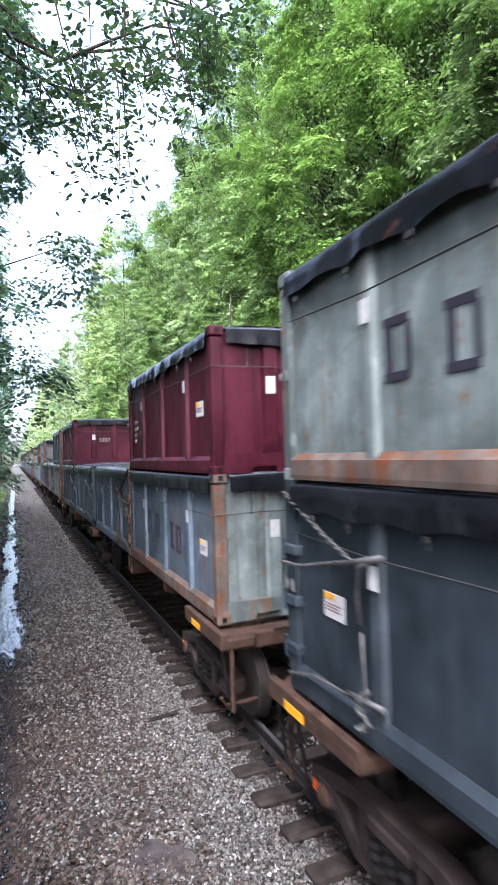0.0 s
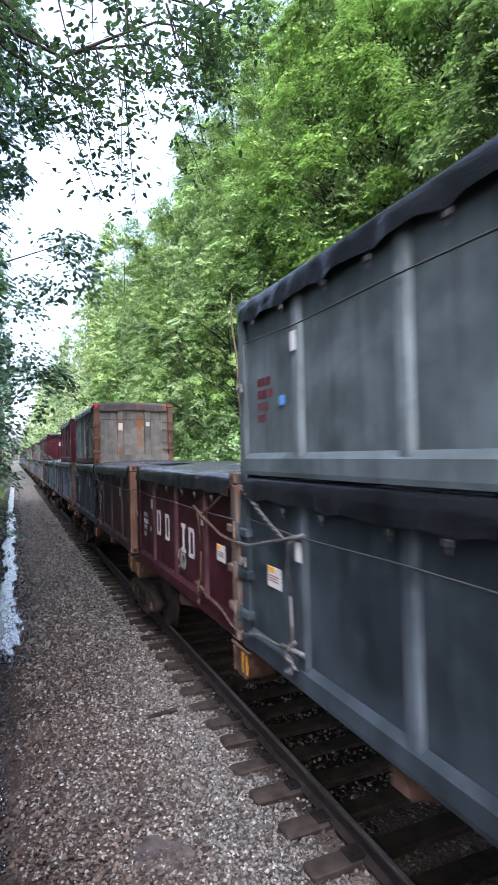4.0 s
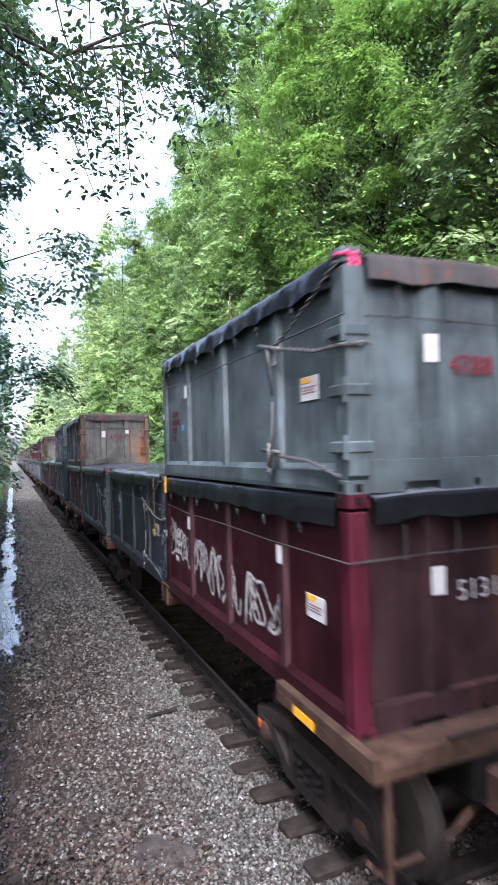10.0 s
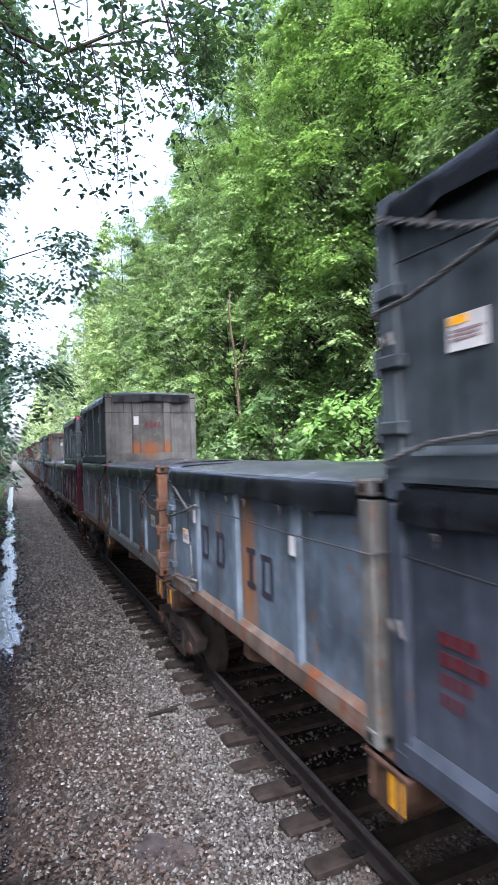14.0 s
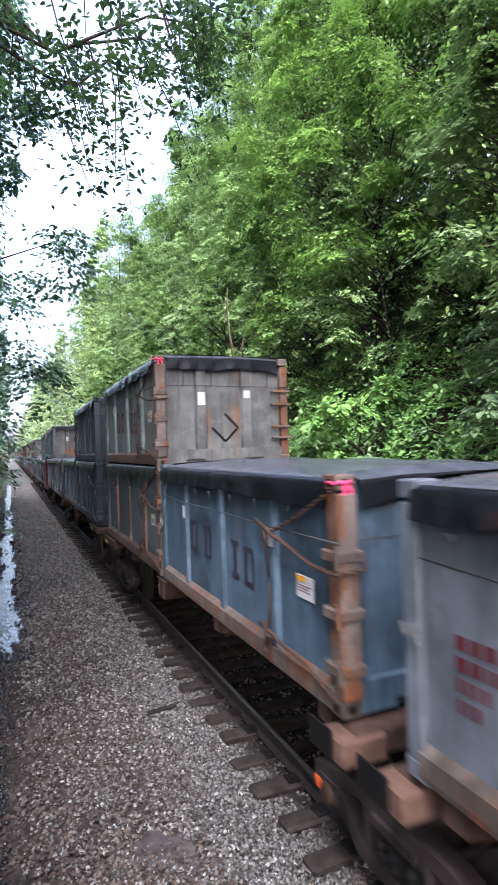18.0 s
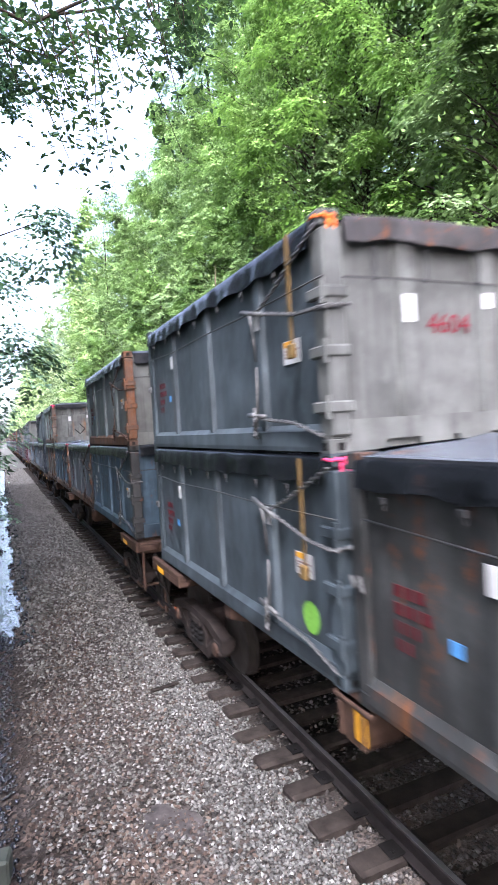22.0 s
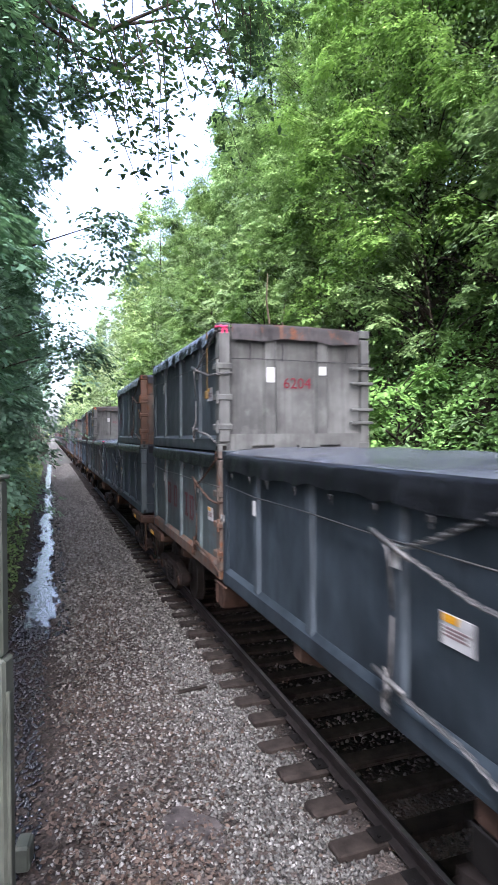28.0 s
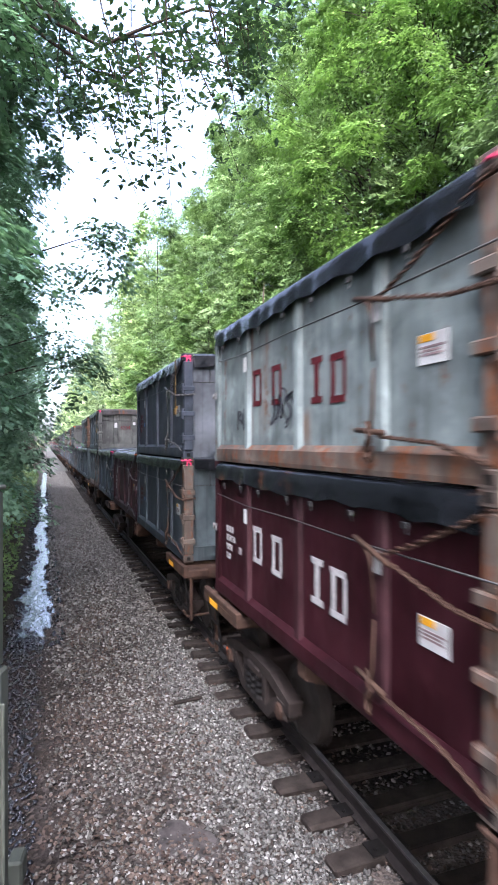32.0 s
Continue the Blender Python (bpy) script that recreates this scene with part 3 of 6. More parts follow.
def keep_near_tie(x, y, rs):
    return (rs.uniform(0, 1, len(x)) < np.clip((x - 1.25) / 0.7, 0.05, 1)) & off_ties(x, y)


stones("pale_ballast", M_STONEW, 30000, (0.9, 2.5), (2.6, 20), 0.024, "pale crushed stone ballast along the ties", 1, keep_near_tie, 1.5)
stones("trackside_gravel", M_STONE, 42000, (-0.7, 2.3), (2.6, 24), 0.023, "grey brown gravel mixed with soil beside the track", 2, keep_dry, 1.4)
stones("rear_gravel", M_STONE, 16000, (-0.4, 2.45), (-9, 2.7), 0.026, "grey brown gravel mixed with soil beside the track", 17, None, 0.7)
stones("rear_ballast", M_BEDSTONE, 2500, (2.5, 5.2), (-9, 2.6), 0.03, "dark ballast stones between the rails, under-train shade painted in", 18, None, 0.7)
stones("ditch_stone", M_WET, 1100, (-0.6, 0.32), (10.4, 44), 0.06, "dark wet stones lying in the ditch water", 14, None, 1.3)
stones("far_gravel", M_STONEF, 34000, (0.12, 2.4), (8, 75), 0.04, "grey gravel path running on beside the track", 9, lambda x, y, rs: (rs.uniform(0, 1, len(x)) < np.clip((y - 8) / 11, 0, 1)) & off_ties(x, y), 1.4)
stones("track_ballast", M_BEDSTONE, 7000, (2.5, 5.2), (2.6, 20), 0.028, "grey ballast stones between the rails, under-train shade painted in", 3, lambda x, y, rs: off_ties(x, y), 1.4)


stones("wet_gravel", M_WET, 2800, (-0.75, 0.05), (4.9, 12), 0.032, "dark wet stones glinting in the ditch", 6, lambda x, y, rs: np.abs(x + 0.36) < 0.2 + 0.14 * rs.uniform(0, 1, len(x)), 1.0)


def fallen_leaves():
    rs = np.random.RandomState(8)
    n = 19000
    x = np.where(rs.uniform(0, 1, n) < 0.85, rs.normal(0.65, 0.55, n), rs.uniform(2.1, 5.0, n))
    y = 2.6 + 22 * rs.uniform(0, 1, n) ** 1.5
    k = (x > -0.9) & (np.sin(x * 3.1 + 1.3 * np.sin(y * 0.9)) * np.cos(y * 1.7 - x) + rs.uniform(-1, 1, n) > -0.25)
    x, y = x[k], y[k]
    n = len(x)
    z = np.array([ground_z(a, b) for a, b in zip(x, y)]) + 0.022
    out = leaf_quads(np.stack([x, y, z], -1), 0.05, rs, flat=0.75, slim=0.7)
    tagged(new("fallen_leaf_litter", quads_mesh("fallen_leaf_litter", out, M_DEADLEAF)), "brown fallen leaves scattered on the gravel", "leaf litter", kind="stuff")


def leaf_shapes(c, d, w, L, slim, six):
    """Leaf outlines about the places c: d along the leaf, w across it, L its length."""
    if six:
        q = np.empty((len(c), 6, 3))
        for i, (s, k) in enumerate(((-0.5, 0), (-0.2, 0.5), (0.16, 0.36), (0.5, 0), (0.16, -0.36), (-0.2, -0.5))):
            q[:, i] = c + d * L * s + w * L * slim * k
        return q.reshape(-1, 3)
    q = np.empty((len(c), 4, 3))
    for i, (s, k) in enumerate(((-0.5, 0), (-0.14, 0.5), (0.5, 0), (-0.14, -0.5))):
        q[:, i] = c + d * L * s + w * L * slim * k
    return q.reshape(-1, 3)


def leaf_quads(c, size, rs, flat=0.4, out=None, slim=0.5, six=False):
    """Pointed leaves as rhombs at the places c; flat: how level they lie; out: the way they droop to."""
    n = len(c)
    d = rs.normal(0, 1, (n, 3))
    d[:, 2] *= (1 - flat)
    d[:, 2] -= 0.25
    if out is not None:
        d += out
    d /= np.linalg.norm(d, axis=1)[:, None]
    u = rs.normal(0, 1, (n, 3)) * (1 - flat)
    u[:, 2] += 1.0
    w = np.cross(d, u)
    w /= np.linalg.norm(w, axis=1)[:, None] + 1e-6
    L = (size * rs.uniform(0.6, 1.3, n))[:, None]
    return leaf_shapes(c, d, w, L, slim, six)


fallen_leaves()


# ---- rails, ties ----
RAIL_X = (2.75, 4.255)


def build_track():
    track = tagged(new("railway_track"), "straight single railway track on timber ties", "railway track")
    out = [(-0.07, 0.0), (0.07, 0.0), (0.07, 0.012), (0.012, 0.035), (0.01, 0.115), (0.034, 0.128), (0.036, 0.158), (0.026, 0.168), (-0.026, 0.168), (-0.036, 0.158), (-0.034, 0.128), (-0.01, 0.115), (-0.012, 0.035), (-0.07, 0.012)]
    for rx in RAIL_X:
        part("rail", Shape().prism([(rx + u, w + 0.005) for u, w in out], 1, -180, 420).mesh("rail", M_RAIL), track, "dark rusted steel rail")
        part("rail_head", Shape().box(rx - 0.026, rx + 0.02, -180, 420, 0.1705, 0.1745, 0.001).mesh("rail_head", M_RAILHEAD), track, "worn shiny running surface")
    rng = random.Random(13)
    forms = []
    for i in range(5):
        r = random.Random(i)
        s = Shape().box(-1.3, 1.3, -0.108, 0.108, -0.17, 0.0, 0.018)
        s.v = [(x, y + 0.012 * r.uniform(-1, 1), z + 0.012 * r.uniform(-1, 1)) for x, y, z in s.v]
        forms.append(s.mesh("tie", M_TIE))
    plate = Shape().box(-0.18, 0.18, -0.09, 0.09, 0, 0.014, 0.004).box(-0.14, -0.11, -0.05, -0.02, 0.014, 0.03, 0.004).box(0.1, 0.13, 0.02, 0.05, 0.014, 0.03, 0.004).mesh("tie_plate", M_DARK)
    for y in TIE_Y.tolist():
        tie = part("tie", rng.choice(forms), track, at=pose(3.53 + rng.uniform(-0.05, 0.05), y, 0.012 + rng.uniform(-0.012, 0.012), 0, 0, rng.uniform(-1.5, 1.5)))
        if y < 22:
            part("tie_plate", plate, tie, at=pose(RAIL_X[0] - tie.matrix_basis.translation.x, 0, 0.0))
    return track


build_track()

bm_plank = Shape().box(-0.2, 0.2, -0.035, 0.035, 0.0, 0.03, 0.008)
plank = new("timber_offcut", bm_plank.mesh("timber_offcut", M_TIE))
plank.matrix_basis = pose(1.8, 7.5, ground_z(1.8, 7.5) + 0.02, 2, 0, 8)
tagged(plank, "weathered grey timber offcut lying on the gravel", "plank")


# ---- trees ----
def sprays(tips, per, wide, size, rs, rng, droop=0.3, slim=0.55, twigs=6, six=False):
    """Leaves set along short twigs that fan out and droop from each tip."""
    C, D = [], []
    n = per // twigs
    for i, tip in enumerate(tips):
        a0 = rng.uniform(0, 6.28)
        r = wide * rng.uniform(0.6, 1.25)
        for k in range(twigs):
            a = a0 + k * 6.28 / twigs + rng.uniform(-0.4, 0.4)
            d = np.array([math.cos(a), math.sin(a), rng.uniform(-0.25, 0.3)])
            t = rs.uniform(0.05, 1, n)[:, None]
            p = np.array(tip) + d * r * t + np.array([0, 0, -droop * r]) * t * t
            side = np.array([-d[1], d[0], 0.0])
            p = p + side * (rs.uniform(-1, 1, n)[:, None] * size * 0.9) + rs.normal(0, size * 0.28, (n, 3))
            C.append(p)
            D.append(np.repeat((d * 1.1)[None], n, 0) + side * rs.uniform(-0.9, 0.9, n)[:, None])
    return leaf_quads(np.concatenate(C), size, rs, 0.62, np.concatenate(D), slim, six)


def tree(name, seed, height, crown_base, radius, leaves, size, material, droop=0.0, lean=(0, 0), clumps=70, slim=0.55, trunk_r=0.12, wide=0.8, limit=None):
    """A tapered trunk with limbs; the crown is many small leaves in sprays at the limbs' ends."""
    rs = np.random.RandomState(seed)
    rng = random.Random(seed)
    root = new(name)
    s = Shape()
    pts, rad = [], []
    wob = rng.uniform(0, 6)
    for i in range(9):
        t = i / 8
        z = height * 0.92 * t
        pts.append((lean[0] * t * t * height + 0.18 * math.sin(wob + 3 * t), lean[1] * t * t * height + 0.18 * math.cos(wob + 4 * t), z - 0.2))
        rad.append(trunk_r * (1 - 0.85 * t) + 0.015)
    s.tube(pts, rad, 7)
    limbs = Shape()
    tips = []
    lobes = [(rng.uniform(0, 6.28), rng.uniform(0, 1), rng.uniform(0.75, 1.25)) for _ in range(9)]
    group = 9
    for k in range(clumps // group):
        t = ((k + rng.random()) / (clumps // group)) ** 0.9
        z = crown_base + (height - crown_base) * t
        a = rng.uniform(0, 2 * math.pi)
        lump = 1.0
        for la, lt, lw in lobes:
            lump += (lw - 1) * math.exp(-((t - lt) / 0.12) ** 2) * max(0, math.cos(a - la))
        env = radius * lump * (0.35 + 0.75 * math.sin(math.pi * min(1, 0.18 + t * 0.8)) ** 0.8) * (1.0 - 0.35 * t)
        rr = env * (0.45 + 0.55 * math.sqrt(rng.random()))
        f = z / height
        base = Vector((lean[0] * f * f * height, lean[1] * f * f * height, z - rr * 0.35))
        tip = Vector((base.x + rr * math.cos(a), base.y + rr * math.sin(a), z - droop * rr))
        if limit is not None:
            tip.x = min(tip.x, limit[0] + limit[1] * max(0, tip.z) - rng.uniform(0.2, 0.9))
        mid = base.lerp(tip, 0.5) + Vector((0, 0, 0.12 * rr))
        r0 = 0.05 * (1 - t) + 0.02
        limbs.tube([base, mid, tip], [r0, r0 * 0.6, 0.008], 5)
        spread = wide * rng.uniform(0.75, 1.25)
        for g in range(group):
            q = Vector((rng.gauss(0, spread), rng.gauss(0, spread), rng.gauss(0, spread * 0.45)))
            q.z -= 0.22 * (q.x ** 2 + q.y ** 2) / spread
            p = tip + q
            if limit is not None:
                p.x = min(p.x, limit[0] + limit[1] * max(0, p.z) - rng.uniform(0, 0.3))
            tips.append(p)
    part("trunk", s.mesh("trunk", M_BARK, True), root)
    tagged(part("branch_work", limbs.mesh("branch_work", M_BARK, True), root), kind="stuff")
    part("crown", quads_mesh("crown", sprays(tips, leaves // clumps, wide * 0.62, size, rs, rng, 0.25 + droop, slim), material), root)
    return root


def domes(lobes, fans, per, size, rs, slim=0.55, six=False):
    """Leaves lying on flat sprays in tiers about each lobe (centre, radius, squash), their tips drooping outwards."""
    C, D, U = [], [], []
    for c, r, sq in lobes:
        ph = rs.uniform(0, 6.28, fans)[:, None]
        tier = rs.uniform(-0.6, 0.8, fans)
        reach = (r * np.sqrt(1 - 0.8 * tier ** 2) * rs.uniform(0.65, 1.15, fans))[:, None]
        t = rs.uniform(0.08, 1, (fans, per)) ** 0.75
        lat = rs.normal(0, 1, (fans, per)) * (0.1 + 0.26 * (1.1 - t)) * reach
        cp, sp = np.cos(ph), np.sin(ph)
        z = (tier * r * sq)[:, None] + 0.1 * reach * t - 0.5 * reach * t * t - 0.25 * lat ** 2 / reach + rs.normal(0, 0.035, (fans, per))
        p = np.stack([cp * reach * t - sp * lat, sp * reach * t + cp * lat, z], -1)
        C.append((np.array(c) + p).reshape(-1, 3))
        k = np.sign(lat) * rs.uniform(0.1, 1.1, (fans, per))
        D.append(np.stack([cp - sp * k, sp + cp * k, -0.25 - 0.55 * t], -1).reshape(-1, 3))
        U.append(np.stack([cp * 0.6 * t, sp * 0.6 * t, np.ones_like(t)], -1).reshape(-1, 3))
    c, d, u = np.concatenate(C), np.concatenate(D), np.concatenate(U)
    n = len(c)
    d = d + rs.normal(0, 0.2, (n, 3))
    d /= np.linalg.norm(d, axis=1)[:, None]
    u = u + rs.normal(0, 0.25, (n, 3))
    w = np.cross(d, u)
    w /= np.linalg.norm(w, axis=1)[:, None] + 1e-6
    L = (size * rs.uniform(0.6, 1.35, n))[:, None]
    return leaf_shapes(c, d, w, L, slim, six)


def bank_tree(name, seed, height, crown_base, radius, lobes, per, size, material, lobe_r=1.15, trunk_r=0.1, core=1500, core_size=0.4, full=False, six=False, limit=None):
    """A tree at the wood's edge: a tapered trunk, limbs, and a crown of drooping lobes, fuller towards the open side."""
    rs = np.random.RandomState(seed)
    rng = random.Random(seed)
    root = new(name)
    wob = rng.uniform(0, 6)
    lean = -0.02

    def stem(t):
        return Vector((lean * t * t * height + 0.2 * math.sin(wob + 3 * t), 0.2 * math.cos(wob + 4 * t), height * 0.9 * t - 0.3))
    part("trunk", Shape().tube([stem(i / 8) for i in range(9)], [trunk_r * (1 - 0.85 * i / 8) + 0.012 for i in range(9)], 7).mesh("trunk", M_BARK, True), root)
    arms, spots = Shape(), []
    for k in range(lobes):
        t = (k + rng.random()) / lobes
        z = crown_base + (height - crown_base) * t
        a = rng.uniform(0, 6.28) if full else math.pi + rng.gauss(0, 1.15)
        env = radius * (0.5 + 0.6 * math.sin(math.pi * min(1, 0.22 + t * 0.75))) * (1 - 0.42 * t)
        rr = env * (0.35 + 0.65 * math.sqrt(rng.random()))
        p0 = stem(max(0.05, (z - 0.35 * rr) / (height * 0.9) * 0.97))
        tip = Vector((p0.x + rr * math.cos(a), p0.y + rr * math.sin(a), z))
        if limit:
            tip.x = max(tip.x, -(limit[0] + limit[1] * z) + rng.uniform(0, 0.5))
        mid = p0.lerp(tip, 0.5) + Vector((0, 0, 0.1 * rr))
        r0 = 0.035 * (1 - t) + 0.014
        arms.tube([p0, mid, tip], [r0, r0 * 0.6, 0.006], 4)
        spots.append((tuple(tip - Vector((0, 0, 0.35))), lobe_r * rng.uniform(0.6, 1.25) * (1 - 0.3 * t), rng.uniform(0.6, 0.85)))
    tagged(part("branch_work", arms.mesh("branch_work", M_BARK, True), root), kind="stuff")
    fans = max(6, per // 42)
    part("crown", quads_mesh("crown", domes(spots, fans, per // fans, size, rs, slim=0.66, six=six), material, 6 if six else 4), root)
    c = np.array([s[0] for s in spots])[rs.randint(0, lobes, core)] * np.array([0.75, 0.75, 1]) + rs.normal(0, 0.55, (core, 3))
    part("inner_crown", quads_mesh("inner_crown", leaf_quads(c, core_size, rs, 0.3, slim=0.6), material), root)
    return root


def plant(proto, rows, label, group, category="tree"):
    """Sets copies of a tree about; the tree itself takes the first place."""
    for i, (x, y, turn) in enumerate(rows):
        z = ground_z(x, y) - 0.1
        size = 1.0 if x < 0 else 0.8 + 0.45 * ((i * 0.618 + y * 0.37) % 1.0)
        m = pose(x, y, z, 0, 0, turn) @ Matrix.Diagonal((size, size, size * (0.94 + 0.12 * ((y * 0.73) % 1.0)), 1))
        ob = proto if i == 0 else copy_thing(proto, m)
        ob.matrix_basis = m
        tagged(ob, label, category, group)


def build_woods():
    rng = random.Random(21)
    near = [bank_tree("maple_tree", 31, 17, 2.2, 4.1, 60, 700, 0.108, M_LEAF_R, 1.05, core=5200, core_size=0.13),
            bank_tree("maple_tree", 32, 19, 2.8, 4.4, 64, 700, 0.112, M_LEAF_R, 1.15, core=5200, core_size=0.13),
            bank_tree("maple_tree", 33, 14.5, 1.8, 3.8, 54, 700, 0.104, M_LEAF_R, 1.0, core=5200, core_size=0.13)]
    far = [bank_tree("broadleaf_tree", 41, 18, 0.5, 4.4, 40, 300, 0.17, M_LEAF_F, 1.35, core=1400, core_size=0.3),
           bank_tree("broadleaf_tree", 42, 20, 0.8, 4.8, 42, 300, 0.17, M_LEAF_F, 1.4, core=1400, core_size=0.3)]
    back = bank_tree("broadleaf_tree", 43, 17, 0.5, 4.4, 36, 130, 0.2, M_LEAF_R, 1.7, core=5200, core_size=0.28, full=True)
    spots = {0: [], 1: [], 2: []}
    behind = []
    y, i = 2.5, 0
    while y < 56:
        x = 12.0 if y < 27 else (14.4 if y < 45 else 12.6)
        spots[i % 3].append((x + rng.uniform(-0.7, 0.7), y, rng.uniform(-25, 50)))
        behind.append((x + 3.6 + rng.uniform(-0.5, 0.5), y + 1.2, rng.uniform(0, 360)))
        if y < 30:
            behind.append((x + 7.5 + rng.uniform(-0.5, 0.5), y + 0.5, rng.uniform(0, 360)))
        y += rng.uniform(2.9, 3.7)
        i += 1
    for k in range(3):
        plant(near[k], spots[k], "tall broadleaf tree in full bright green summer leaf", "trees on the wooded bank")
    plant(back, behind, "shaded broadleaf tree standing deep in the wood", "trees on the wooded bank")
    fs = {0: [], 1: []}
    while y < 190:
        fs[i % 2].append((rng.uniform(11.2, 12.4) if y < 80 else rng.uniform(9.4, 10.8), y, rng.uniform(-20, 50)))
        if y < 110:
            fs[(i + 1) % 2].append((rng.uniform(15, 17), y + 2, rng.uniform(-20, 50)))
        y += rng.uniform(3.6, 5.2)
        i += 1
    fs[0] += [(9.5, 200, 20), (9, 214, 60), (9.5, 232, 0), (9, 255, 30), (8, 285, 10), (8, 380, 0), (6, 640, 0), (-8, 650, 40), (-24, 640, 40)]
    fs[1] += [(13, 206, 20), (10, 222, 60), (12, 245, 0), (9, 270, 30), (9, 310, 0), (8, 460, 0), (-1, 645, 20), (-16, 655, 10), (14, 640, 0)]
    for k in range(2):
        plant(far[k], fs[k], "distant broadleaf tree lining the railway cutting, haze painted into its leaves", "trees on the wooded bank")
    bush = [bank_tree("bush", 61, 2.4, 0.2, 1.7, 14, 420, 0.105, M_LEAF_V, 0.7, 0.03, 700, 0.12, True, True),
            bank_tree("bush", 62, 2.9, 0.2, 1.9, 16, 420, 0.11, M_LEAF_V, 0.75, 0.035, 700, 0.12, True, True)]
    young = bank_tree("sapling", 63, 8.0, 1.4, 2.2, 30, 480, 0.105, M_LEAF_R, 0.85, 0.045, 1200, 0.12)
    ys = []
    y = 3.0
    while y < 56:
        ys.append((rng.uniform(9.6, 10.8) if y < 24 else rng.uniform(8.8, 9.8), y, rng.uniform(-20, 50)))
        y += rng.uniform(5.0, 6.5) if y < 20 else rng.uniform(3.0, 4.6)
    plant(young, ys, "young leafy tree crowding the foot of the bank", "young trees on the bank")
    bs = {0: [], 1: []}
    y, i = 3.5, 0
    while y < 54:
        bs[i % 2].append((rng.uniform(7.0, 9.6), y, rng.uniform(0, 360)))
        y += rng.uniform(1.4, 2.4)
        i += 1
    for k in range(2):
        plant(bush[k], bs[k], "leafy green bush overgrown with vines at the bank's foot", "bushes along the bank", "bush")
    left = [bank_tree("locust_tree", 51, 17, 1.6, 4.5, 72, 860, 0.1, M_LEAF_L, 0.95, 0.14, 2500, 0.12, limit=(1.7, 0.19)),
            bank_tree("locust_tree", 52, 19, 2.0, 4.7, 76, 860, 0.1, M_LEAF_L, 1.0, 0.14, 2500, 0.12, limit=(1.7, 0.19))]
    lfar = tree("locust_tree", 53, 18, 0.6, 4.4, 14000, 0.2, M_LEAF_L, 0.5, (0.02, 0), 90, 0.5, wide=1.1, limit=(1.8, 0.16))
    ls = {0: [], 1: []}
    lf = []
    y, i = 9.0, 0
    while y < 150:
        x = -2.9 - rng.uniform(0, 0.9)
        if y < 46:
            ls[i % 2].append((x - 1.1 * min(1, max(0, (y - 15) / 8)), y, 180 + rng.uniform(-25, 25)))
            y += rng.uniform(3.6, 4.6)
        else:
            lf.append((x, y, rng.uniform(-10, 10)))
            y += rng.uniform(5, 6.5)
        i += 1
    # Unseen trees added left of and behind the view to shade the containers.
    ls[0] += [(-7.2, 4, 190)]
    ls[1] += [(-7.4, -3, 175)]
    lf += [(-7, 30, 0), (-7, 38, 50), (-7, 22, 40), (-7, 14, 10), (-9, 8, 80), (-9, 0, 10), (-6.5, -8, 60), (-7, -14, 0), (-7, -20, 100)]
    for k in range(2):
        plant(left[k], ls[k], "shaded feathery tree with drooping dark green sprays", "trees along the ditch")
    lf += [(-3.3, 158, 0), (-3.6, 166, 0), (-3.2, 175, 0), (-3.8, 186, 0), (-3.4, 200, 0), (-3.6, 216, 0), (-3.2, 236, 0), (-3.6, 260, 0)]
    plant(lfar, lf, "distant shaded tree with drooping dark green sprays", "trees along the ditch")


build_woods()


